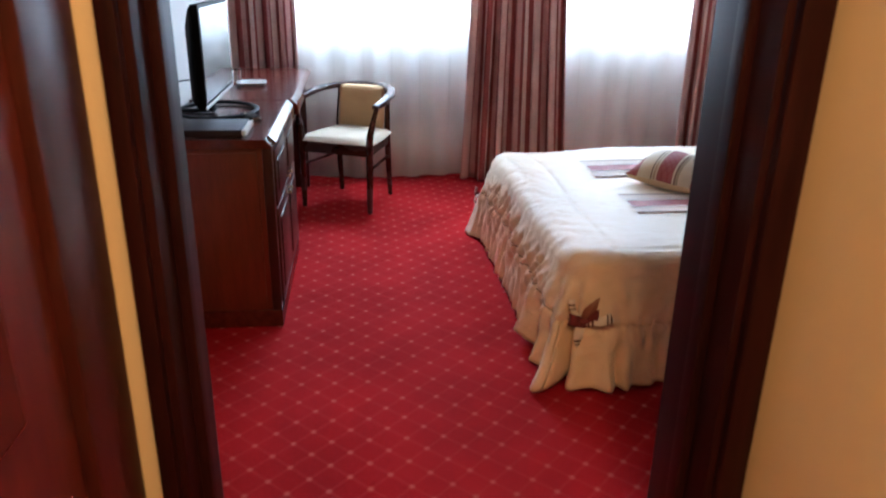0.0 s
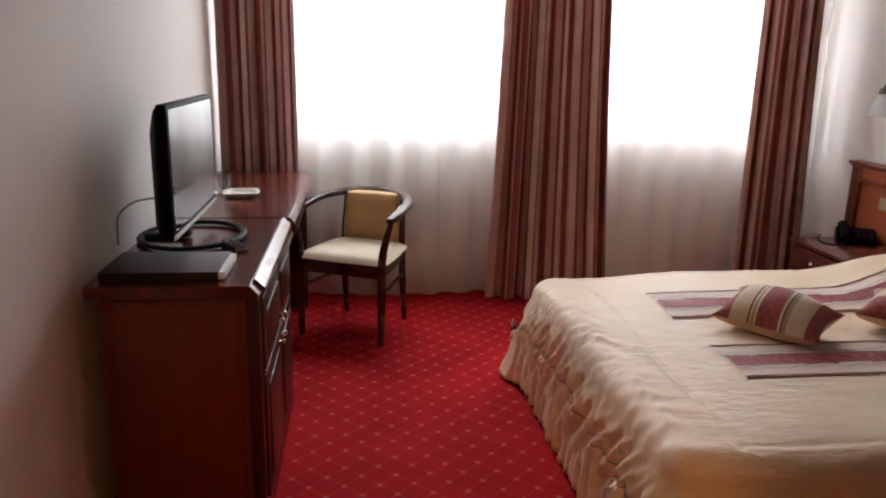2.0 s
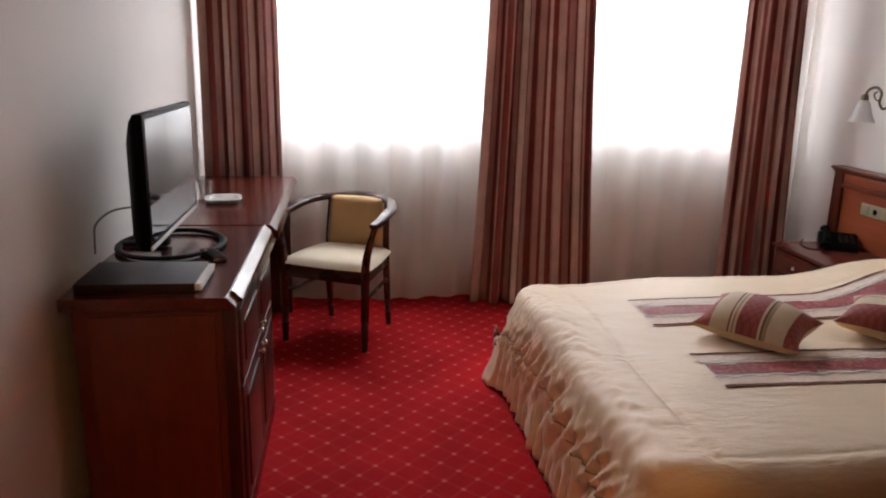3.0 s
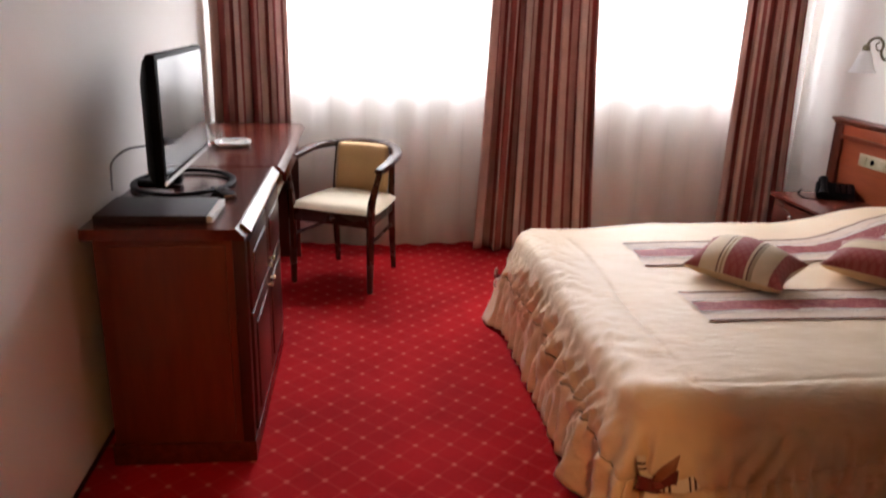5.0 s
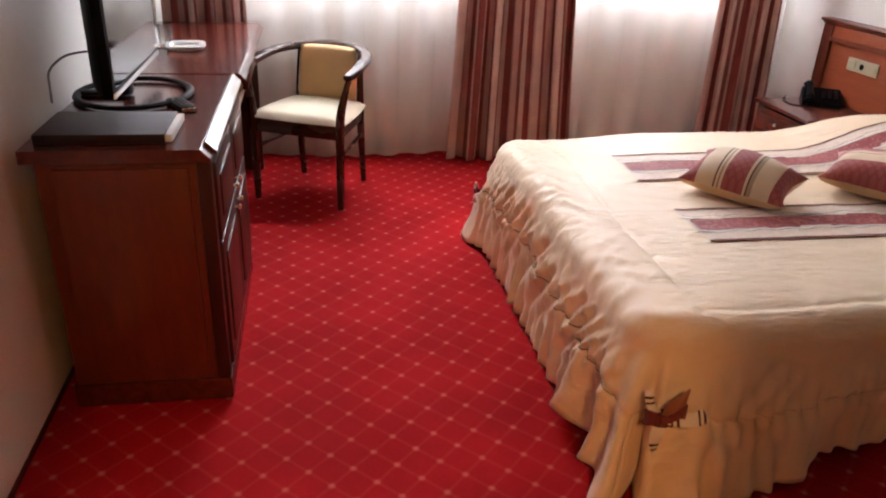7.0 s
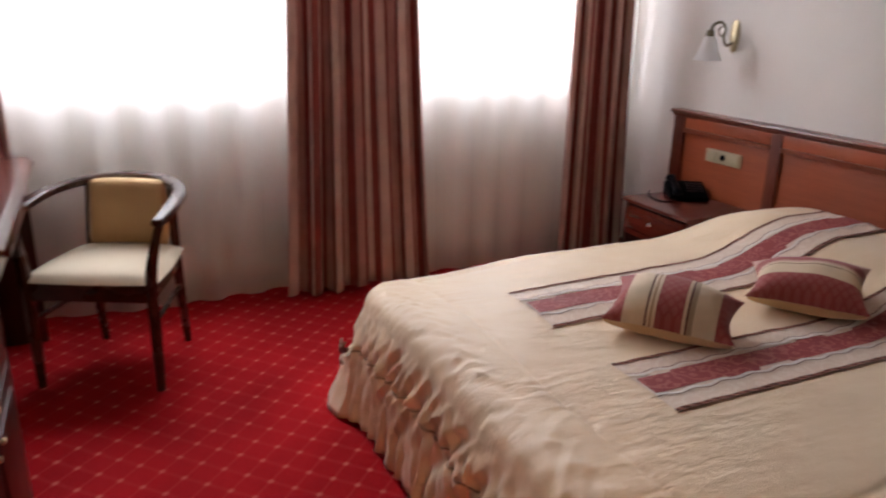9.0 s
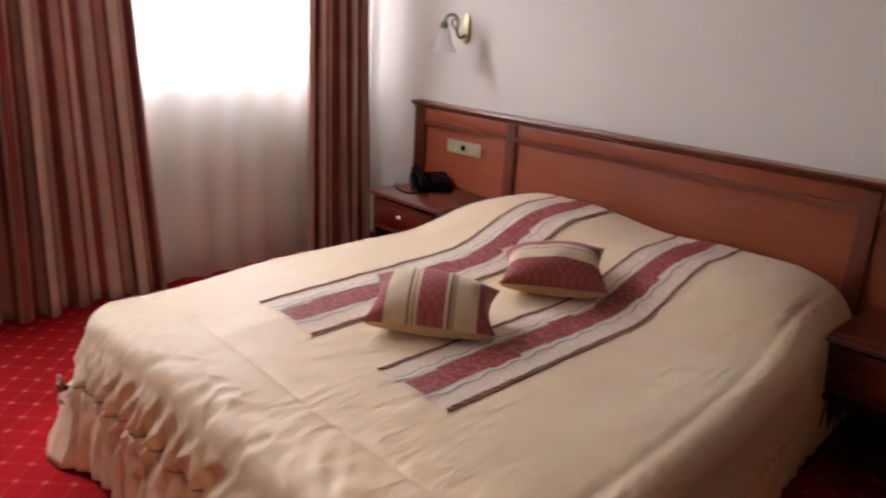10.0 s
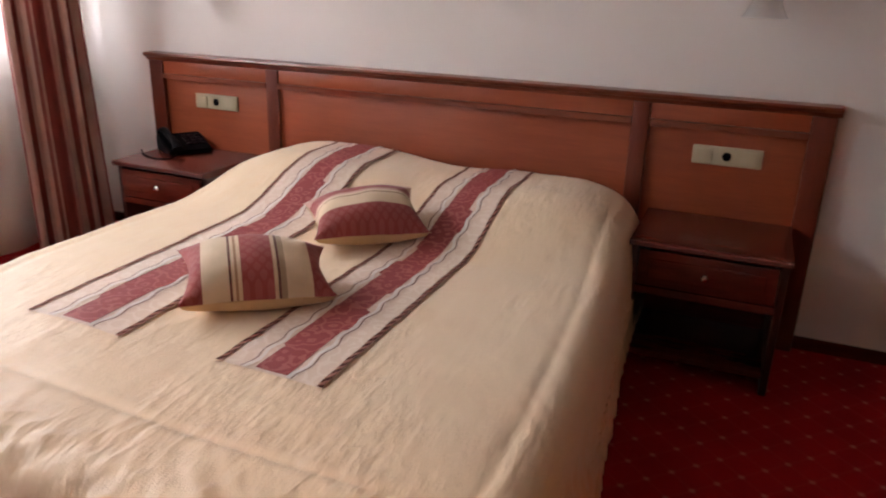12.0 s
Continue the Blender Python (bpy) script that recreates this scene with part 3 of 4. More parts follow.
# ---- desk side ----
def cabinet():
    """Mahogany cabinet with drawers and doors facing the bed."""
    top = thing("cabinet", (0.0, 4.38, 0), "red-brown mahogany cabinet with brass knobs against the wall", "cabinet")
    L, D = 0.905, 0.485
    bm = box(0.055, D, 0.012, L, 0.075, 0.765, 0.004)
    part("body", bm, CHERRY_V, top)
    part("plinth", box(0.045, D + 0.012, 0.004, L, 0.0, 0.075, 0.008), MAHOGANY, top)
    bm = bmesh.new()
    prof = [(0.028, 0.765), (D + 0.006, 0.765), (D + 0.012, 0.768), (D + 0.012, 0.774), (D - 0.010, 0.798), (D - 0.014, 0.800), (0.028, 0.800)]
    ends = [[bm.verts.new((x, y, z)) for x, z in prof] for y in (-0.010, L - 0.010)]
    for k in range(len(prof)):
        bm.faces.new((ends[0][k], ends[0][(k + 1) % len(prof)], ends[1][(k + 1) % len(prof)], ends[1][k]))
    for e in ends:
        bm.faces.new(e)
    part("top", bm, MAHOGANY, top, "polished mahogany top", False)
    bm = bmesh.new()
    prof = [(D + 0.002, 0.770), (D + 0.020, 0.770), (D + 0.0235, 0.774), (D + 0.022, 0.779), (D - 0.002, 0.803), (D - 0.006, 0.804), (D - 0.012, 0.800)]
    ends = [[bm.verts.new((x, y, z)) for x, z in prof] for y in (0.045, L - 0.012)]
    for k in range(len(prof)):
        bm.faces.new((ends[0][k], ends[0][(k + 1) % len(prof)], ends[1][(k + 1) % len(prof)], ends[1][k]))
    for e in ends:
        bm.faces.new(e)
    part("edge_moulding", bm, LACQUER, top, "glossy bevelled edge strip", False)
    # Posts and fronts use the mahogany copy that carries shade in its colour.
    part("corner_post", box(D - 0.03, D + 0.008, 0.004, 0.045, 0.075, 0.765, 0.006), MAHOGANY_SHADED, top)
    part("corner_post", box(D - 0.03, D + 0.008, L - 0.045, L, 0.075, 0.765, 0.006), MAHOGANY_SHADED, top)
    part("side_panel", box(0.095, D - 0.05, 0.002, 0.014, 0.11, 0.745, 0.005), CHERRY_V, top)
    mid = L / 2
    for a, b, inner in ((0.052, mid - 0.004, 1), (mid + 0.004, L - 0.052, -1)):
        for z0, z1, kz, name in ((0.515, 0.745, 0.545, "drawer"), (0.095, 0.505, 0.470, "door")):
            leaf = part(name, box(D, D + 0.016, a, b, z0, z1, 0.005), MAHOGANY_SHADED, top)
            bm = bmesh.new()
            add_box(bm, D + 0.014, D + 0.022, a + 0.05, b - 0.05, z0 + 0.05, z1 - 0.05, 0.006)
            part("raised_panel", bm, MAHOGANY_SHADED, leaf)
            ky = (b - 0.035) if inner == 1 else (a + 0.035)
            bm = bmesh.new()
            add_lathe(bm, [(0.003, 0), (0.003, 0.010), (0.007, 0.013), (0.009, 0.017), (0.006, 0.022), (0.002, 0.023)], 14, (D + 0.015, ky, kz), Matrix.Rotation(radians(90), 4, "Y"))
            part("knob", bm, BRASS, leaf, "small brass knob")


def desk():
    """Writing desk that continues the cabinet towards the windows."""
    top = thing("desk", (0.0, 5.310, 0), "red-brown mahogany writing desk under the window", "desk")
    top.scale = (1.0, 1.0, 1.009)
    L, D = 1.245, 0.500
    bm = bmesh.new()
    prof = [(0.0, 0.755), (D + 0.012, 0.755), (D + 0.020, 0.758), (D + 0.022, 0.764), (D + 0.020, 0.768), (D + 0.000, 0.789), (D - 0.004, 0.790), (0.0, 0.790)]
    ends = [[bm.verts.new((x, y, z)) for x, z in prof] for y in (0.0, L)]
    for k in range(len(prof)):
        bm.faces.new((ends[0][k], ends[0][(k + 1) % len(prof)], ends[1][(k + 1) % len(prof)], ends[1][k]))
    for e in ends:
        bm.faces.new(e)
    part("top", bm, MAHOGANY, top, "polished mahogany top with a moulded edge", False)
    part("apron", box(D - 0.04, D - 0.015, 0.03, L - 0.03, 0.645, 0.755, 0.004), MAHOGANY, top)
    part("side_panel", box(0.02, D - 0.02, 0.0, 0.028, 0.0, 0.755, 0.004), MAHOGANY_SHADED, top)
    part("side_panel", box(0.02, D - 0.02, L - 0.03, L - 0.002, 0.0, 0.755, 0.004), MAHOGANY_SHADED, top)
    part("back_panel", box(0.02, 0.04, 0.028, L - 0.03, 0.25, 0.755, 0.003), MAHOGANY, top)
    part("drawer", box(D - 0.016, D + 0.002, 0.30, 0.96, 0.66, 0.745, 0.005), MAHOGANY, top)


cabinet()
desk()


def television():
    top = thing("television", (0.200, 4.955, 0.80), "black flat television on an oval ring stand", "television")
    bm = bmesh.new()
    add_box(bm, -0.012, 0.020, -0.340, 0.340, 0.068, 0.478, 0.007)
    shell = [[bm.verts.new((x, sy * hw, z)) for sy, z in ((-1, z0), (1, z0), (1, z1), (-1, z1))] for x, hw, z0, z1 in ((-0.011, 0.334, 0.074, 0.472), (-0.024, 0.322, 0.082, 0.455), (-0.044, 0.285, 0.096, 0.400), (-0.050, 0.270, 0.105, 0.385))]
    for a, b in zip(shell, shell[1:]):
        for k in range(4):
            bm.faces.new((a[k], b[k], b[(k + 1) % 4], a[(k + 1) % 4]))
    bm.faces.new(shell[-1])
    bm.faces.new(shell[0])
    bmesh.ops.recalc_face_normals(bm, faces=bm.faces)
    case = part("case", bm, BLACK, top)
    part("screen", box(0.0185, 0.0215, -0.322, 0.322, 0.096, 0.462), SCREEN, case, "glossy dark screen", False)
    part("bezel_strip", box(0.017, 0.0235, -0.338, 0.338, 0.070, 0.084, 0.002), SILVER, case, "bright silver strip along the lower edge")
    bm = bmesh.new()
    add_sweep(bm, smooth_path([(-0.020, 0, 0.012), (-0.022, 0, 0.05), (-0.015, 0, 0.10)], 5), [(s * 1.0, u) for s, u in circle(0.045, 14, 0.35)], up=(1, 0, 0))
    part("neck", bm, BLACK, top)
    bm = bmesh.new()
    ring = [(0.17 * math.cos(2 * math.pi * k / 48), 0.205 * math.sin(2 * math.pi * k / 48), 0.011) for k in range(48)]
    add_sweep(bm, ring, circle(0.013, 10, 0.6), closed=True)
    add_sweep(bm, [(-0.165, 0, 0.010), (-0.01, 0, 0.012)], circle(0.03, 12, 0.3))
    part("stand", bm, BLACK, top, "oval black ring foot")


television()


def cable():
    top = thing("cable", (X0, 4.80, 0.80), "thin grey cable hanging along the wall behind the television", "cable")
    bm = bmesh.new()
    add_sweep(bm, smooth_path([(0.008, 0.02, 0.01), (0.010, 0.02, 0.06), (0.014, 0.03, 0.105), (0.05, 0.07, 0.140), (0.11, 0.10, 0.150), (0.165, 0.12, 0.150)], 8), circle(0.0035, 8), up=(0, 1, 0))
    part("lead", bm, CABLE, top)
    bm = bmesh.new()
    add_lathe(bm, [(0.007, 0), (0.007, 0.03), (0.004, 0.034)], 10, (0.152, 0.115, 0.150), Matrix.Rotation(radians(70), 4, "Y"))
    part("plug", bm, BLACK, top)


cable()


def folder():
    top = thing("folder", (0.205, 4.535, 0.80), "dark leatherette guest folder with white pages", "folder", 0)
    part("cover", box(-0.150, 0.175, -0.115, 0.115, 0.024, 0.029, 0.002), LEATHER, top)
    part("cover", box(-0.150, 0.175, -0.115, 0.115, 0.0005, 0.005, 0.002), LEATHER, top)
    part("spine", box(-0.150, 0.175, -0.119, -0.113, 0.001, 0.0285, 0.002), LEATHER, top)
    for k in range(7):
        bm = bmesh.new()
        add_box(bm, -0.145, 0.192 - 0.004 * (k % 3), -0.109 + 0.001 * k, 0.110 - 0.0015 * (k % 2), 0.0053 + 0.0026 * k, 0.0075 + 0.0026 * k)
        part("page", bm, PAPER, top, "", False)


folder()


def remote():
    top = thing("remote_control", (0.365, 4.80, 0.80), "small black remote control", "remote control", 28)
    body = part("body", box(-0.024, 0.024, -0.07, 0.07, 0.0, 0.019, 0.006), BLACK, top)
    for r in range(5):
        for c in range(3):
            bm = bmesh.new()
            add_lathe(bm, [(0.004, 0), (0.004, 0.003), (0.003, 0.004)], 10, (-0.013 + 0.013 * c, -0.045 + 0.02 * r, 0.018))
            part("button", bm, IVORY if r == 4 and c == 0 else LEATHER, body)
    bm = bmesh.new()
    add_box(bm, -0.022, 0.022, -0.0715, -0.070, 0.003, 0.016, 0.001)
    part("end_strip", bm, CHROME, body, "bright metal end strip")


remote()


def ashtray():
    top = thing("ashtray", (0.240, 5.80, 0.7972), "white square porcelain ashtray on the desk", "ashtray", 8)
    top.scale = (1.15, 1.15, 0.80)
    bm = bmesh.new()
    def sq(r, z):
        return [Vector((r * math.copysign(abs(math.cos(a)) ** 0.5, math.cos(a)), r * math.copysign(abs(math.sin(a)) ** 0.5, math.sin(a)), z)) for a in (2 * math.pi * (k + 0.5) / 32 for k in range(32))]
    rings = [sq(r, z) for r, z in ((0.055, 0.0), (0.062, 0.006), (0.072, 0.024), (0.070, 0.028), (0.056, 0.025), (0.048, 0.010), (0.01, 0.008))]
    vs = [[bm.verts.new(p) for p in ring] for ring in rings]
    for a, b in zip(vs, vs[1:]):
        for k in range(32):
            bm.faces.new((a[k], a[(k + 1) % 32], b[(k + 1) % 32], b[k]))
    bm.faces.new(vs[0])
    bm.faces.new(vs[-1])
    part("dish", bm, PORCELAIN, top)


def tumbler(x, y):
    top = thing("drinking_glass", (x, y, 0.7972), "clear glass tumbler standing on the desk", "glass", group="glasses on the desk")
    bm = bmesh.new()
    add_lathe(bm, [(0.006, 0.0), (0.031, 0.0), (0.033, 0.004), (0.038, 0.085), (0.0365, 0.086), (0.0315, 0.012), (0.006, 0.010)], 28)
    part("cup", bm, GLASS, top)


ashtray()
tumbler(0.145, 5.86)


def chair():
    """Horseshoe armchair with upholstered seat and back."""
    top = thing("armchair", (0.767, 6.180, 0), "dark wooden horseshoe armchair with cream upholstery at the desk", "chair", -25)
    W, V, F, B = 0.225, 0.178, -0.205, 0.205
    for sx in (-1, 1):
        bm = bmesh.new()
        add_sweep(bm, smooth_path([(sx * W, F, 0), (sx * (W + 0.002), F + 0.002, 0.22), (sx * (W + 0.004), F + 0.004, 0.44), (sx * (W + 0.020), F + 0.014, 0.55), (sx * (W + 0.042), F + 0.035, 0.652)], 5),
                  circle(0.021, 8), up=(0, 1, 0), scale=lambda t: 0.74 + 0.36 * math.sin(math.pi * min(1, t * 1.15)))
        part("front_leg", bm, CHAIRWOOD, top)
        bm = bmesh.new()
        add_sweep(bm, smooth_path([(sx * V, B + 0.030, 0), (sx * (V - 0.002), B + 0.004, 0.25), (sx * (V - 0.006), B, 0.45), (sx * (V - 0.012), B + 0.024, 0.70)], 6),
                  circle(0.019, 8), up=(0, 1, 0), scale=lambda t: 0.78 + 0.3 * math.sin(math.pi * t))
        part("back_leg", bm, CHAIRWOOD, top)
    bm = bmesh.new()
    arc = [(0.264 * math.sin(a), 0.292 * math.cos(a), 0.714 - 0.030 * (1 - math.cos(a))) for a in (radians(-90 + 5 * k) for k in range(37))]
    front = [(0.270, -0.055, 0.676), (0.273, -0.110, 0.667), (0.273, -0.165, 0.660), (0.270, -0.205, 0.657)]
    arc = [(-x, y, z) for x, y, z in reversed(front)] + arc + front
    add_sweep(bm, arc, [(-0.025, -0.010), (-0.019, -0.016), (0.019, -0.016), (0.025, -0.010), (0.025, 0.010), (0.018, 0.016), (-0.018, 0.016), (-0.025, 0.010)],
              scale=lambda t: 1.0 - 0.22 * max(0, abs(t - 0.5) * 2 - 0.93) / 0.07)
    part("arm_rail", bm, CHAIRWOOD, top, "bent horseshoe arm and back rail")
    bm = bmesh.new()
    add_box(bm, -W + 0.01, W - 0.01, F - 0.012, F + 0.012, 0.355, 0.425, 0.004)
    part("seat_rail", bm, CHAIRWOOD, top)
    bm = bmesh.new()
    add_box(bm, -V + 0.01, V - 0.01, B - 0.012, B + 0.012, 0.355, 0.425, 0.004)
    part("seat_rail", bm, CHAIRWOOD, top)
    for sx in (-1, 1):
        bm = bmesh.new()
        add_sweep(bm, [(sx * (W - 0.004), F + 0.012, 0.392), (sx * (V - 0.002), B - 0.012, 0.392)], [(-0.012, -0.035), (0.012, -0.035), (0.012, 0.033), (-0.012, 0.033)])
        part("seat_rail", bm, CHAIRWOOD, top)
        bm = bmesh.new()
        add_sweep(bm, [(sx * W, F + 0.01, 0.27), (sx * (V - 0.002), B, 0.27)], circle(0.010, 8))
        part("stretcher", bm, CHAIRWOOD, top)
    bm = bmesh.new()
    n = 20
    rows = []
    for j in range(n + 1):
        for_row = []
        for i in range(n + 1):
            u, v = 2 * i / n - 1, 2 * j / n - 1
            x = u * math.sqrt(1 - 0.10 * v * v) * 0.236 * (1.0 - 0.10 * v)
            y = v * math.sqrt(1 - 0.12 * u * u) * 0.228
            dome = max(0.0, (1 - u ** 6) * (1 - v ** 6))
            for_row.append(Vector((x, y, 0.425 + 0.038 * dome ** 0.5)))
        rows.append(for_row)
    bm = grid(rows)
    bmesh.ops.contextual_create(bm, geom=[e for e in bm.edges if e.is_boundary])
    part("seat", bm, UPHOLSTERY, top, "cream padded seat")
    rows = []
    for j in range(n + 1):
        for_row = []
        for i in range(n + 1):
            u, v = 2 * i / n - 1, 2 * j / n - 1
            dome = max(0.0, (1 - u ** 6) * (1 - v ** 6)) ** 0.4
            x = 0.150 * u * (1 - 0.02 * v)
            base = 0.212 - 0.06 * (x / 0.13) ** 2 * 0.3 + 0.030 * (v + 1) / 2
            for_row.append(Vector((x, base - 0.022 * dome, 0.462 + 0.240 * (v + 1) / 2)))
        rows.append(for_row)
    bm = grid(rows)
    mod_ob = part("backrest", bm, UPHOLSTERY_BACK, top, "tan padded back panel")
    mod_ob.modifiers.new("thickness", "SOLIDIFY").thickness = 0.02


chair()


# ---- bed side ----
def headboard():
    top = thing("headboard", (X1, 4.890, 0), "long red-brown panelled wooden headboard on the wall", "headboard")
    top.scale = (1.0, 1.0, 1.018)
    L = 2.945 / 2
    part("backboard", box(-0.034, -0.002, -L + 0.012, L - 0.012, 0.0, 0.861, 0.003), CHERRY, top)
    bm = bmesh.new()
    prof = [(-0.002, 0.858), (-0.046, 0.858), (-0.052, 0.864), (-0.056, 0.872), (-0.070, 0.878), (-0.074, 0.885), (-0.070, 0.893), (-0.002, 0.895)]
    ends = [[bm.verts.new((x, y, z)) for x, z in prof] for y in (-L - 0.02, L + 0.02)]
    for k in range(len(prof)):
        bm.faces.new((ends[0][k], ends[0][(k + 1) % len(prof)], ends[1][(k + 1) % len(prof)], ends[1][k]))
    for e in ends:
        bm.faces.new(e)
    part("cornice", bm, CHERRY_D, top, "moulded dark top rail")
    # Pilasters take the darker cherry: their shading is put into the colour.
    for y, w in ((-L + 0.030, 0.040), (-0.837, 0.032), (0.784, 0.032), (L - 0.030, 0.040)):
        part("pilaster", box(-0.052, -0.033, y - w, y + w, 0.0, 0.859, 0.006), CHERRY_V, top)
    for a, b in ((-L + 0.070, -0.869), (-0.805, 0.752), (0.816, L - 0.070)):
        part("frieze", box(-0.046, -0.033, a, b, 0.800, 0.859, 0.004), CHERRY, top)
        bm = bmesh.new()
        add_sweep(bm, [(-0.044, a, 0.788), (-0.044, b, 0.788)], [(-0.010, -0.010), (0.012, -0.010), (0.014, 0.0), (0.009, 0.008), (0.004, 0.012), (-0.010, 0.012)])
        part("bead", bm, CHERRY_D, top)


headboard()


def nightstand(y):
    top = thing("nightstand", (3.246, y, 0), "dark mahogany nightstand with one drawer beside the bed", "nightstand", group="nightstands beside the bed")
    top.scale = (1.0, 1.0, 1.026)
    w, D = 0.232, 0.40
    for sy in (-1, 1):
        part("side_panel", box(0.012, D, sy * w - 0.012, sy * w + 0.012, 0.0, 0.443, 0.004), MAHOGANY_SHADED, top)
    part("shelf", box(0.02, D, -w + 0.012, w - 0.012, 0.055, 0.075, 0.003), MAHOGANY, top)
    part("drawer_box", box(0.016, D, -w + 0.012, w - 0.012, 0.300, 0.312, 0.002), MAHOGANY, top)
    part("back_panel", box(D - 0.012, D - 0.002, -w + 0.012, w - 0.012, 0.075, 0.443), MAHOGANY, top)
    bm = bmesh.new()
    prof = [(0.008, 0.443), (-0.002, 0.447), (-0.012, 0.452), (-0.010, 0.457), (-0.016, 0.461), (-0.014, 0.467), (-0.006, 0.470), (D, 0.470), (D, 0.443)]
    ends = [[bm.verts.new((x, yy, z)) for x, z in prof] for yy in (-w - 0.018, w + 0.018)]
    for k in range(len(prof)):
        bm.faces.new((ends[0][k], ends[0][(k + 1) % len(prof)], ends[1][(k + 1) % len(prof)], ends[1][k]))
    for e in ends:
        bm.faces.new(e)
    part("top", bm, MAHOGANY, top, "polished top with a moulded edge")
    drawer = part("drawer", box(0.0, 0.018, -w + 0.016, w - 0.016, 0.316, 0.438, 0.004), MAHOGANY, top)
    bm = bmesh.new()
    add_box(bm, -0.006, 0.002, -w + 0.05, w - 0.05, 0.345, 0.412, 0.005)
    part("raised_panel", bm, MAHOGANY, drawer)
    bm = bmesh.new()
    add_lathe(bm, [(0.004, 0), (0.004, 0.010), (0.010, 0.015), (0.012, 0.021), (0.008, 0.027), (0.002, 0.028)], 14, (-0.005, 0, 0.379), Matrix.Rotation(radians(-90), 4, "Y"))
    part("knob", bm, CHROME, drawer, "small bright metal knob")
    part("rail", box(0.004, 0.020, -w + 0.012, w - 0.012, 0.285, 0.312, 0.004), MAHOGANY, top)


nightstand(5.99)
nightstand(3.735)


def socket(y):
    top = thing("wall_socket", (X1 - 0.034, y, 0.703), "ivory triple socket and switch plate on the headboard", "wall socket", group="socket plates on the headboard")
    plate = part("plate", box(-0.010, 0.0, -0.119, 0.119, -0.034, 0.034, 0.004), IVORY, top)
    for k, yy in enumerate((0.078, 0.0, -0.078)):
        if k == 1:
            bm = bmesh.new()
            add_lathe(bm, [(0.016, 0.0), (0.016, 0.003), (0.013, 0.004), (0.012, 0.0025), (0.003, 0.0025)], 24, (-0.0095, yy, 0), Matrix.Rotation(radians(-90), 4, "Y"))
            part("outlet", bm, BLACK, plate, "black round outlet")
        else:
            part("rocker", box(-0.015, -0.009, yy - 0.028, yy + 0.028, -0.024, 0.024, 0.003), IVORY, plate)


socket(5.995)
socket(3.738)


def telephone():
    top = thing("telephone", (3.545, 6.105, 0.482), "black desk telephone on the nightstand", "telephone", 60)
    bm = bmesh.new()
    prof = [(-0.10, 0.0), (0.10, 0.0), (0.10, 0.075), (0.085, 0.082), (-0.09, 0.028), (-0.10, 0.018)]
    ends = [[bm.verts.new((x, yy, z)) for x, z in prof] for yy in (-0.10, 0.10)]
    for k in range(len(prof)):
        bm.faces.new((ends[0][k], ends[0][(k + 1) % len(prof)], ends[1][(k + 1) % len(prof)], ends[1][k]))
    for e in ends:
        bm.faces.new(e)
    bmesh.ops.bevel(bm, geom=bm.edges[:], offset=0.006, segments=2, affect="EDGES")
    base = part("base", bm, BLACK, top)
    top.scale = (0.95, 1.0, 0.86)
    bm = bmesh.new()
    add_sweep(bm, smooth_path([(-0.105, 0.065, 0.040), (-0.085, 0.065, 0.062), (0.0, 0.065, 0.086), (0.085, 0.065, 0.104), (0.110, 0.065, 0.090)], 6),
              circle(0.024, 12, 0.8), scale=lambda t: 1.15 - 0.45 * math.sin(math.pi * t))
    part("handset", bm, BLACK, top)
    for r in range(4):
        for c in range(3):
            x, y = -0.045 + 0.027 * r, -0.07 + 0.03 * c
            z = 0.030 + (x + 0.09) * 0.31
            bm = box(x - 0.009, x + 0.009, y - 0.010, y + 0.010, z, z + 0.009, 0.002)
            part("key", bm, LEATHER, base)
    bm = bmesh.new()
    add_sweep(bm, smooth_path([(-0.10, 0.07, 0.012), (-0.14, 0.10, 0.005), (-0.13, 0.16, 0.005), (-0.02, 0.19, 0.005), (0.10, 0.17, 0.006)], 8), circle(0.004, 8))
    part("cord", bm, BLACK, top)


telephone()


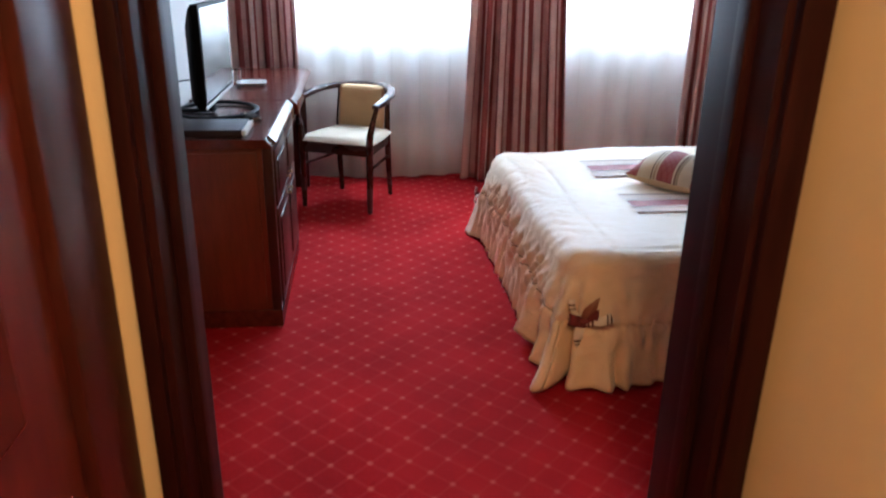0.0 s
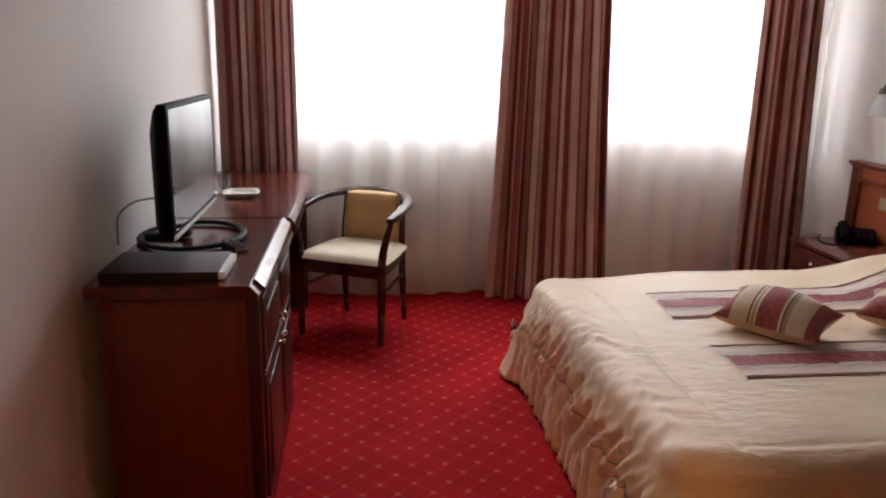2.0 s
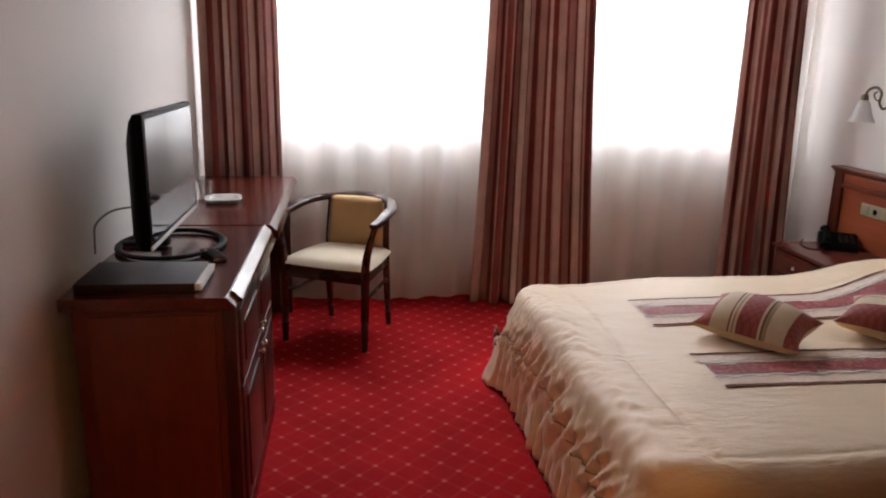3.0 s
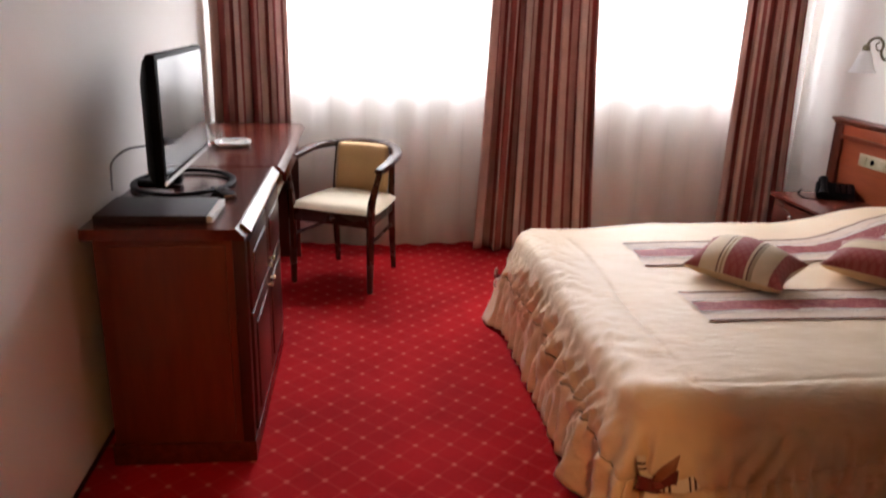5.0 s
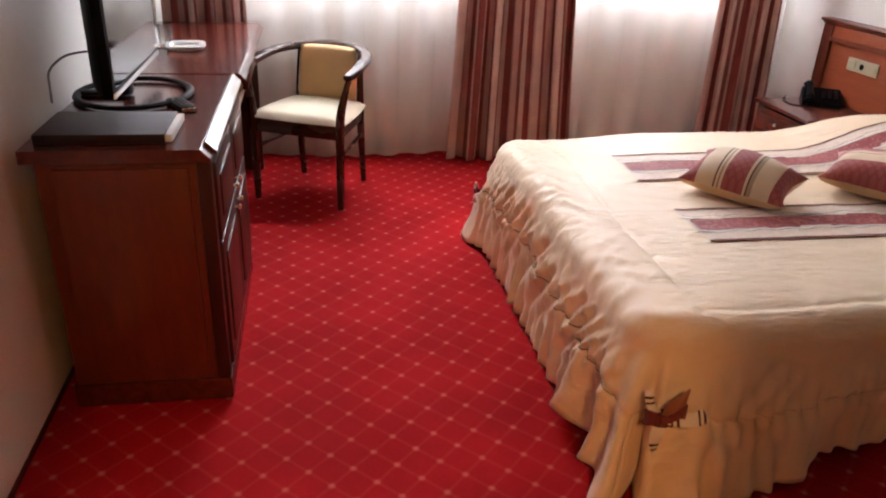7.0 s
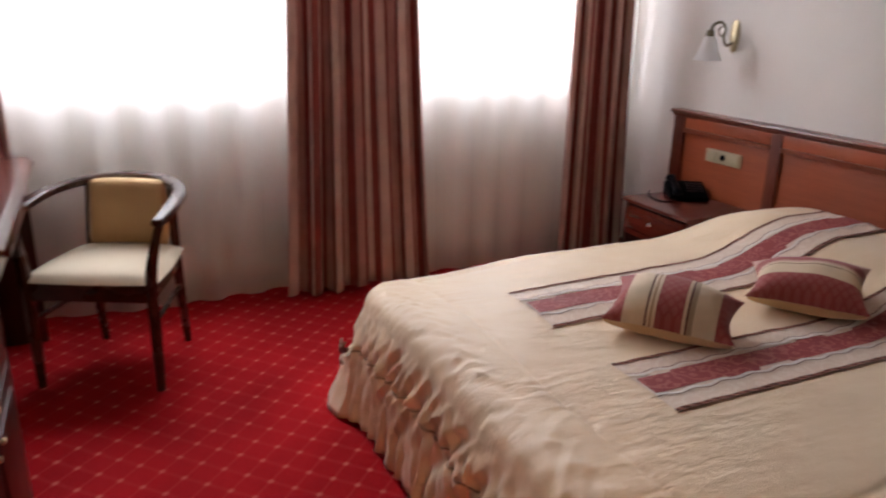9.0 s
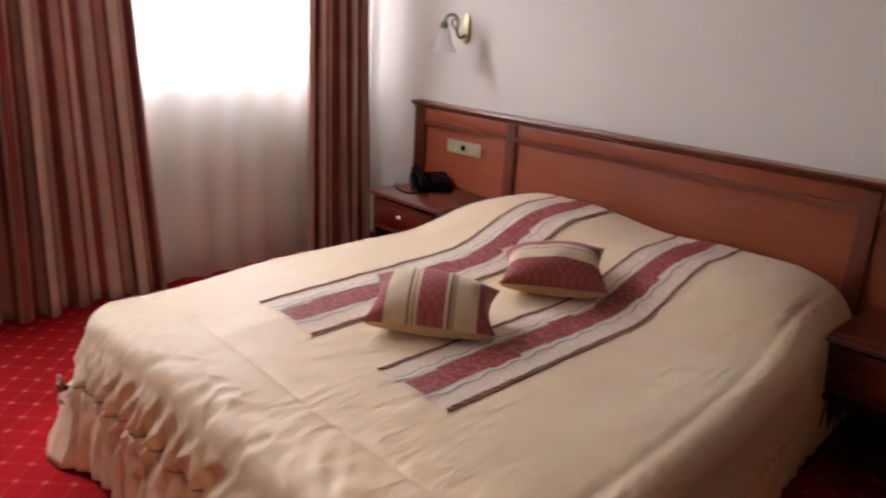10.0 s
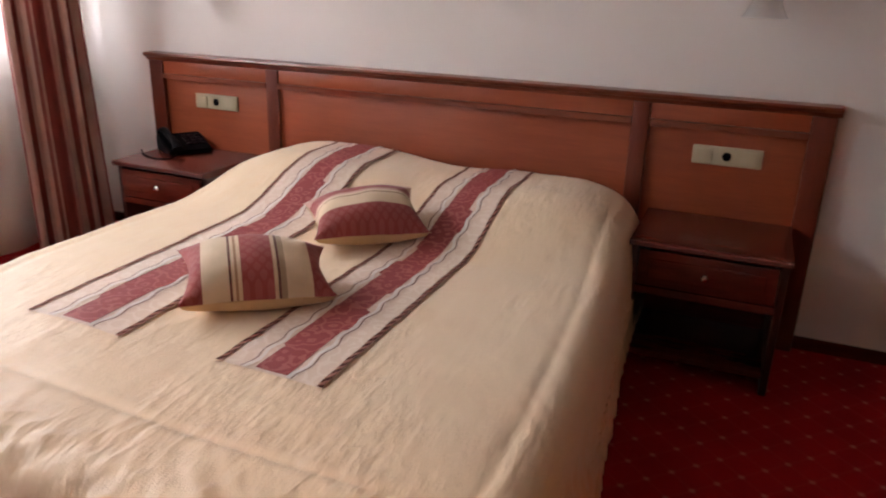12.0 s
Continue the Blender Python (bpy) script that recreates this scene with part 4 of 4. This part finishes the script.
def sconce(y):
    top = thing("wall_lamp", (X1, y, 1.30), "unlit brass wall lamp with a frosted glass bell shade", "wall lamp", group="wall lamps over the headboard")
    bm = bmesh.new()
    add_lathe(bm, [(0.004, 0), (0.030, 0.0), (0.030, 0.006), (0.022, 0.014), (0.006, 0.016)], 20, (-0.001, 0, 0.0), Matrix.Rotation(radians(-90), 4, "Y") @ Matrix.Diagonal((2.6, 1.0, 1.0, 1.0)))
    part("wall_plate", bm, BRASS, top)
    bm = bmesh.new()
    add_sweep(bm, smooth_path([(-0.012, 0, -0.03), (-0.05, 0, -0.045), (-0.075, 0, -0.01), (-0.07, 0, 0.035), (-0.10, 0, 0.065), (-0.145, 0, 0.055), (-0.165, 0, 0.02)], 7), circle(0.007, 8), up=(0, 1, 0))
    add_sweep(bm, smooth_path([(-0.075, 0, -0.005), (-0.10, 0, 0.005), (-0.112, 0, 0.03), (-0.095, 0, 0.045)], 6), circle(0.004, 8), up=(0, 1, 0))
    part("arm", bm, BRONZE, top, "scrolled bronze arm")
    bm = bmesh.new()
    add_lathe(bm, [(0.012, 0.030), (0.018, 0.022), (0.020, 0.0), (0.016, -0.004)], 18, (-0.165, 0, 0.0))
    part("holder", bm, BRONZE, top)
    bm = bmesh.new()
    add_lathe(bm, [(0.018, 0.0), (0.030, -0.012), (0.040, -0.045), (0.052, -0.085), (0.070, -0.115), (0.0675, -0.115), (0.049, -0.084), (0.037, -0.045), (0.027, -0.014), (0.015, -0.003)], 28, (-0.165, 0, 0.0))
    part("shade", bm, FROST, top, "frosted glass bell shade")


sconce(6.065)
sconce(3.69)

# bed under its cover
BXF, BXH, BYN, BYS = 1.545, 3.615, 3.905, 5.60
BYM = (BYN + BYS) / 2


def bed():
    top = thing("bed", ((BXF + BXH) / 2, BYM, 0), "double bed under a cream bedspread", "bed")
    hx, hy = (BXH - BXF) / 2 - 0.03, (BYS - BYN) / 2 - 0.05
    part("base", box(-hx, hx, -hy + 0.12, hy, 0.10, 0.22, 0.01), MAHOGANY, top)
    part("mattress", box(-hx, hx, -hy + 0.12, hy, 0.222, 0.395, 0.03, 3), PAPER, top)
    for sx in (-1, 1):
        for sy in (-1, 1):
            part("leg", box(sx * (hx - 0.06) - 0.03, sx * (hx - 0.06) + 0.03, sy * (hy - 0.20) - 0.03, sy * (hy - 0.20) + 0.03, 0, 0.10, 0.004), MAHOGANY, top)


bed()


def step(a, b, x):
    t = min(1.0, max(0.0, (x - a) / (b - a)))
    return t * t * (3 - 2 * t)


def bed_top(x, y):
    """Height of the bedspread's upper face away from its edges."""
    z = 0.463 + 0.028 * step(4.55, 5.15, y) + 0.016 * math.exp(-((x - 1.58) / 0.22) ** 2) - 0.033 * step(2.3, 1.6, x) * step(5.0, 5.5, y)
    for cy in (5.16, 4.34):
        z += 0.125 * step(2.80, 3.30, x) * math.exp(-((y - cy) / 0.42) ** 4) 
    z += 0.006 * noise.noise(Vector((x * 3.0, y * 3.0, 0))) + 0.0022 * noise.noise(Vector((x * 9.0, y * 14.0, 3)))
    z += 0.004 * noise.noise(Vector((x * 5.0 + y * 6, (y - x) * 2.0, 7))) * step(2.6, 3.2, x)
    return z


def squeeze(x, y):
    """The cover narrows a little towards the head on the door side and at the far foot corner."""
    return y + (0.095 * step(1.9, 3.6, x) - 0.015) * step(BYM, BYN, y) - 0.035 * step(2.3, 1.6, x) * step(BYM, BYS, y)


def edge_distance(x, y):
    """How far inside the rounded outline of the bed's top a place lies."""
    r = 0.13
    qx, qy = abs(x - (BXF + BXH) / 2) - (BXH - BXF) / 2 + r, abs(y - BYM) - (BYS - BYN) / 2 + r
    return r - (math.hypot(max(qx, 0), max(qy, 0)) + min(max(qx, qy), 0))


ROUND = 0.085


def cover_height(x, y):
    d = edge_distance(x, y)
    z = bed_top(x, y)
    z -= 0.005 * (math.exp(-((x - BXF - 0.21) / 0.012) ** 2) * step(0.05, 0.09, d) + math.exp(-((y - BYN - 0.10) / 0.011) ** 2) * step(BXF + 0.18, BXF + 0.22, x) * step(3.6, 3.2, x) + math.exp(-((BYS - 0.10 - y) / 0.011) ** 2) * step(BXF + 0.18, BXF + 0.22, x) * step(3.6, 3.2, x))
    if d < ROUND:
        k = 1 - max(d, 0) / ROUND
        z -= ROUND * (1 - math.sqrt(max(0.0, 1 - k * k)))
    return z


def outline(n_side):
    """Points and outward normals round the cover, from the head's near corner by the foot to the far corner."""
    r = 0.13
    out = []

    def run(a, b, nrm, n):
        for k in range(n):
            t = k / n
            out.append((a[0] + (b[0] - a[0]) * t, a[1] + (b[1] - a[1]) * t, nrm[0], nrm[1]))

    def corner(cx, cy, a0, a1, n):
        for k in range(n):
            a = a0 + (a1 - a0) * k / n
            out.append((cx + r * math.cos(a), cy + r * math.sin(a), math.cos(a), math.sin(a)))

    run((BXH, BYN), (BXF + r, BYN), (0, -1), n_side)
    corner(BXF + r, BYN + r, -math.pi / 2, -math.pi, n_side // 5)
    run((BXF, BYN + r), (BXF, BYS - r), (-1, 0), n_side)
    corner(BXF + r, BYS - r, math.pi, math.pi / 2, n_side // 5)
    run((BXF + r, BYS), (BXH, BYS), (0, 1), n_side)
    out.append((BXH, BYS, 0, 1))
    return out


def bedspread():
    top = thing("bedspread", (0, 0, 0.0), "cream satin bedspread with red woven bands and a gathered skirt", "bedspread")
    line = outline(300)
    run = [0.0]
    for a, b in zip(line, line[1:]):
        run.append(run[-1] + math.hypot(b[0] - a[0], b[1] - a[1]))
    s_near, s_foot = 1.94, 1.94 + 0.204
    s_far = s_foot + 1.435
    c1, c2 = 2.042, s_far + 0.102

    def wave(s, seed):
        w = s + 0.060 * noise.noise(Vector((s * 3.1, seed, 0))) + 0.022 * noise.noise(Vector((s * 11.0, seed, 5)))
        return math.sin(2 * math.pi * w / 0.085) * (0.7 + 0.9 * noise.noise(Vector((s * 7.0, seed, 9)))) + 0.9 * noise.noise(Vector((s * 26.0, seed, 2)))

    def fold(s, d):
        crease = 0.55 - 1.6 * abs(noise.noise(Vector((s * 13.0 + d * 16.0, d * 4.0, 1.0))))
        return crease + 0.55 * noise.noise(Vector((s * 27.0 - d * 14.0, d * 6.0, 4.0)))

    def footness(s):
        return step(s_near - 0.1, s_foot + 0.1, s) * (1 - step(s_far - 0.1, s_far + 0.3, s))

    def rim(i):
        x, y, nx, ny = line[i]
        return Vector((x, squeeze(x, y), bed_top(x, y) - ROUND + (0.003 + 0.0085 * footness(run[i])) * fold(run[i], 0.0)))

    # upper face
    rows = []
    ks = [0.0, 0.12, 0.24, 0.36, 0.48, 0.58, 0.66, 0.71, 0.726, 0.736, 0.744, 0.752, 0.762, 0.78, 0.81, 0.84, 0.860, 0.872, 0.882, 0.892, 0.904, 0.918, 0.935, 0.955, 0.97, 0.982, 0.991, 0.997, 1.0]
    for k in ks:
        row = []
        for (x, y, nx, ny), s in zip(line, run):
            qx, qy = min(max(x, BXF + 0.82), BXH), BYM
            px, py = qx + (x - qx) * k, qy + (y - qy) * k
            if k == 1.0:
                row.append(rim(len(row)))
                continue
            d = max(edge_distance(px, py), 0.0)
            z = cover_height(px, py) + (0.003 + 0.0085 * footness(s)) * fold(s, d) * math.exp(-d / 0.15) * step(0.30, 0.17, d)
            row.append(Vector((px, squeeze(px, py), z)))
        rows.append(row)
    # skirt: plain drop down to the gathering seam, then the ruffle
    def seam_at(i):
        return 0.45 - 0.09 * step(s_near, s_foot, run[i]) * (1 - step(s_far, s_far + 0.2, run[i]))

    def hang(i, t):
        x, y, nx, ny = line[i]
        y = squeeze(x, y)
        s = run[i]
        edge = rim(i)
        z_top = edge.z
        foot = step(s_near, s_foot, s) * (1 - step(s_far, s_far + 0.2, s))
        bulge = math.exp(-((s - c1) / 0.13) ** 2) + math.exp(-((s - c2) / 0.13) ** 2)
        head = step(2.55, 1.75, x) if ny else 1.0
        out = 0.020 * math.sin(math.pi * min(t / 0.5, 1) * 0.5) + (0.035 - 0.010 * foot) * t ** 1.4 + 0.105 * math.exp(-((s - c2) / 0.13) ** 2) * t ** 1.5
        out *= 0.45 + 0.55 * head
        ds = s - c1

        def bell(at, wide):
            return math.exp(-((ds - at) / wide) ** 2)

        out += t ** 1.15 * ((0.040 * step(-0.53, -0.45, ds) + 0.045 * step(-0.45, -0.10, ds)) * (1 - step(-0.060, -0.042, ds)) + 0.175 * bell(0.0, 0.024) + 0.060 * bell(0.062, 0.020) + 0.070 * bell(0.225, 0.045) - 0.045 * bell(0.135, 0.040) - 0.050 * bell(-0.036, 0.012))
        seam = seam_at(i)
        soft = 0.55 + 0.45 * head
        upper_fold = fold(s, -0.25 * t) * (0.015 + 0.016 * foot) * min(1, t / 0.15)
        pucker = (noise.noise(Vector((s * 44.0, 2.0, t * 5))) + 0.5 * math.sin(2 * math.pi * (s + 0.03 * noise.noise(Vector((s * 5, 0, 0)))) / 0.047)) * (0.015 - 0.005 * foot) * math.exp(-abs(t - seam) / 0.14) * (1 - 0.8 * bulge)
        lower = wave(s * 1.05 + 0.4, 4.0 + 0.3 * t) * (0.019 - 0.007 * foot) * step(seam, 0.9, t)
        out += soft * (upper_fold * (1 - 0.7 * step(seam, 0.8, t)) + pucker + lower * (1 - (0.75 * step(2.7, 3.3, x) if ny else 0.0)) * (1 - 0.85 * math.exp(-((ds - 0.10) / 0.17) ** 4))) 
        out -= 0.010 * math.exp(-((t - seam) / 0.03) ** 2) * soft
        slide = 0.016 * t * noise.noise(Vector((s * 8, t * 3, 1))) + 0.07 * t * bell(-0.085, 0.035)
        z_hem = ((0.012 * step(1.7, 2.0, x) + 0.050 * step(2.03, 2.11, x)) if ny < -0.9 else 0.0) + 0.045 * bell(0.22, 0.05) + 0.03 * bell(0.062, 0.02) + 0.012 + 0.008 * (1 + math.sin(s * 17)) * 0.5
        if t == 0:
            return edge
        return Vector((x + nx * out + ny * slide, y + ny * out - nx * slide, z_top + (z_hem - z_top) * t))

    # the cover runs over the rim down to the gathering seam
    for f in (0.04, 0.09, 0.16, 0.24, 0.34, 0.44, 0.54, 0.64, 0.74, 0.82, 0.88, 0.93, 0.97, 1.0):
        rows.append([hang(i, f * seam_at(i)) for i in range(len(line))])
    upper = grid(rows)
    bmesh.ops.remove_doubles(upper, verts=upper.verts, dist=0.0004)
    part("cover", upper, CREAM, top)
    for name, a, b in (("side_ruffle", 0, 327), ("foot_ruffle", 327, 690), ("side_ruffle", 690, len(line) - 1)):
        rows_ = [[hang(i, seam_at(i) + (1 - seam_at(i)) * f) for i in range(a, b + 1)] for f in (0.0, 0.02, 0.05, 0.09, 0.14, 0.21, 0.29, 0.38, 0.47, 0.56, 0.65, 0.74, 0.83, 0.92, 1.0)]
        ob = part(name, grid(rows_), CREAM, top)
        ob.modifiers.new("thickness", "SOLIDIFY").thickness = 0.003
    bm = bmesh.new()
    add_sweep(bm, [hang(i, seam_at(i)) + Vector((line[i][2] * 0.003, line[i][3] * 0.003, 0.002 * math.sin(i * 1.7))) for i in range(338, 684)], circle(0.0022, 6))
    part("gathering_cord", bm, CORD, top, "grey-brown twisted cord along the gathers")
    for a, b in ((4, 322), (698, len(line) - 4)):
        bm = bmesh.new()
        add_sweep(bm, [hang(i, 0.45) + Vector((line[i][2] * 0.002, line[i][3] * 0.002, 0)) for i in range(a, b, 2)], circle(0.004, 6))
        part("gathering_seam", bm, CREAM, top)

    # quilting seams inside the edge
    def lay(x, y, up):
        return Vector((x, y, cover_height(x, y) + up))

    def strip(name, mat, fx, fy, n, width, up, label=""):
        rows_ = []
        for j in range(n + 1):
            t = j / n
            x, y = fx(t), fy(t)
            wide = width(t) if callable(width) else width
            rows_.append([lay(x, y - wide / 2 + wide * k / 3, up) for k in range(4)])
        ob = part(name, grid(rows_), mat, top, label)
        return ob

    # woven bands
    for n_, (ya, yb, ha, hb) in enumerate(((4.410, 4.668, 4.415, 4.675), (4.924, 5.200, 5.000, 5.270))):
        def across(f):
            return lambda t: (ya + (yb - ya) * f) * (1 - t) + (ha + (hb - ha) * f) * t
        xs = lambda t: 2.000 - 0.03 * n_ + (1.585 + 0.03 * n_) * t
        w = yb - ya
        strip("pale_band", PALEBAND, xs, across(0.5), 90, w * 0.98, 0.0022, "pale pink woven band")
        strip("red_band", REDBAND, lambda t: 2.010 - 0.03 * n_ + (1.575 + 0.03 * n_) * t, lambda t: across(0.5)(t) + 0.005 * (math.floor(t * 13) % 2 - 0.5), 260, lambda t: w * (0.35 + 0.035 * (math.floor(t * 13) % 3 - 1)), 0.0036, "dark red damask band")
        for f, amp, mat, name, width, up in ((0.0, 0.0012, BRAID, "braid", 0.014, 0.0044), (1.0, 0.0012, BRAID, "braid", 0.014, 0.0044),
                                             (0.280, 0.005, WHITELINE, "pale_line", 0.009, 0.0046), (0.720, 0.005, WHITELINE, "pale_line", 0.009, 0.0046),
                                             (0.245, 0.005, WINE, "fine_line", 0.0028, 0.0052), (0.755, 0.005, WINE, "fine_line", 0.0028, 0.0052)):
            strip(name, mat, xs, lambda t, f=f, amp=amp: across(f)(t) + amp * (math.sin(t * 96 + 3 * f) + 0.4 * math.sin(t * 41 + 5 * f)), 260, width, up)
    return hang


hang_at = bedspread()


def bow(i, t, turn, size, label):
    """A crumpled ribbon bow tied on the corner of the bedspread."""
    at = hang_at(i, t)
    top = thing("bow", tuple(at), label, "bow", turn, "bows on the bedspread")
    top.scale = (size, size, size)
    stops = [(0.0, (0.84, 0.73, 0.60)), (0.22, (0.10, 0.035, 0.03)), (0.30, (0.84, 0.73, 0.60)), (0.42, (0.10, 0.035, 0.03)), (0.52, (0.85, 0.75, 0.63))]
    across_x, across_z = striped("ribbon_stripes", stops, 0.062, 0), striped("ribbon_stripes_upright", stops, 0.062, 2, 0.55)
    for tail, mat, wide in (([(0.0, -0.012, 0.0), (0.03, -0.030, 0.006), (0.065, -0.034, 0.012), (0.095, -0.026, 0.022)], across_x, 0.017),
                            ([(0.0, -0.012, 0.0), (-0.012, -0.030, -0.030), (-0.014, -0.034, -0.060), (-0.004, -0.028, -0.092)], across_z, 0.016),
                            ([(0.0, -0.010, 0.0), (-0.025, -0.022, 0.022), (-0.040, -0.020, 0.046), (-0.044, -0.012, 0.075)], across_z, 0.011)):
        bm = bmesh.new()
        add_sweep(bm, smooth_path(tail, 6), [(-wide, -0.001), (0, 0.0015), (wide, -0.001), (wide, 0.001), (0, 0.0035), (-wide, 0.001)], up=(0, -0.6, 0.8))
        part("tail", bm, mat, top)
    # Pointed fold whose shadow is given as a brown colour.
    bm = bmesh.new()
    leaf = smooth_path([(0.002, -0.012, 0.0), (0.010, -0.032, 0.030), (0.026, -0.036, 0.062), (0.046, -0.024, 0.092)], 6)
    add_sweep(bm, leaf, [(-0.019, -0.004), (0, 0.003), (0.019, -0.004), (0.019, -0.002), (0, 0.005), (-0.019, -0.002)], up=(0.3, -0.8, 0.5), scale=lambda t: 0.30 + 0.85 * math.sin(math.pi * min(1.0, t * 0.9 + 0.08)) ** 1.4 - 0.2 * t)
    part("shaded_fold", bm, SHADEDRIBBON, top, "pointed fold standing up, its shadow put into a brown colour")
    for sx, dz in ((-1, -0.004), (1, 0.016)):
        bm = bmesh.new()
        loop = smooth_path([(0, -0.012, 0), (sx * 0.020, -0.034, 0.012 + dz), (sx * 0.042, -0.032, 0.016 + dz), (sx * 0.046, -0.014, 0.004 + dz), (sx * 0.024, -0.006, -0.010 + dz), (0, -0.008, 0)], 6)
        add_sweep(bm, loop, [(-0.001, -0.018), (0.001, -0.018), (0.003, 0.0), (0.001, 0.018), (-0.001, 0.018), (0.001, 0.0)])
        part("loop", bm, WINE, top, "dark red ribbon loop")
    bm = bmesh.new()
    bmesh.ops.create_icosphere(bm, subdivisions=3, radius=0.018, matrix=Matrix.Translation((0.004, -0.022, -0.004)) @ Matrix.Diagonal((1.2, 0.8, 1.0, 1)))
    for v in bm.verts:
        v.co += v.normal * 0.007 * noise.noise(v.co * 75)
    part("knot", bm, WINE, top, "crumpled dark red knot")


bow(308, 0.37, -12, 1.05, "striped ribbon bow tied at the bedspread corner")
bow(672, 0.43, -80, 0.55, "striped ribbon bow tied at the far bedspread corner")


def cushion(x, y, turn, size, stops, axis, tip, label):
    top = thing("cushion", (x, y, 0.0), label, "cushion", turn, "cushions on the bed")
    w, d = size
    mat = striped("cushion_stripes_%d" % axis, stops, (w, d)[axis] * 1.04, axis, 0.5, wobble=105.0)
    n = 34
    c = math.cos(radians(turn))
    sn = math.sin(radians(turn))

    def ground(px, py):
        return cover_height(x + c * px - sn * py, y + sn * px + c * py) + 0.008

    def face(sign):
        rows = []
        for j in range(n + 1):
            row = []
            for i in range(n + 1):
                u, v = 2 * i / n - 1, 2 * j / n - 1
                px = u * w / 2 * (1 - 0.10 * (1 - u * u) * 0 - 0.15 * (1 - v * v) * abs(u) ** 3)
                py = v * d / 2 * (1 - 0.15 * (1 - u * u) * abs(v) ** 3)
                puff = max(0.0, (1 - u * u) * (1 - v * v)) ** 0.55
                wr = 0.004 * noise.noise(Vector((px * 14 + turn, py * 14, sign * 3)))
                base = ground(px, py) + 0.054 + tip * v
                row.append(Vector((px, py, base + (0.088 * puff + wr if sign > 0 else -0.054 * puff ** 0.6))))
            rows.append(row)
        return grid(rows)

    part("front_cover", face(1), mat, top)
    part("back_cover", face(-1), TAN, top, "plain tan underside")


RED, PALE, LINE, PINK = (0.34, 0.060, 0.055), (0.74, 0.57, 0.39), (0.12, 0.05, 0.035), (0.62, 0.36, 0.29)
cushion(2.315, 4.795, -50, (0.39, 0.255), [(0.0, RED), (0.17, PALE), (0.33, LINE), (0.345, PALE), (0.365, (0.42, 0.24, 0.14)), (0.38, PALE), (0.405, RED), (0.595, PALE), (0.62, LINE), (0.635, (0.42, 0.30, 0.19)), (0.67, PALE), (0.83, RED)], 0, 0.02,
        "striped red and cream cushion lying on the bedspread")
cushion(2.86, 4.77, -50, (0.37, 0.255), [(0.0, RED), (0.31, PALE), (0.50, LINE), (0.515, PALE), (0.56, PINK), (0.60, RED), (0.80, PINK)], 1, 0.012,
        "red and cream striped cushion lying near the pillows")
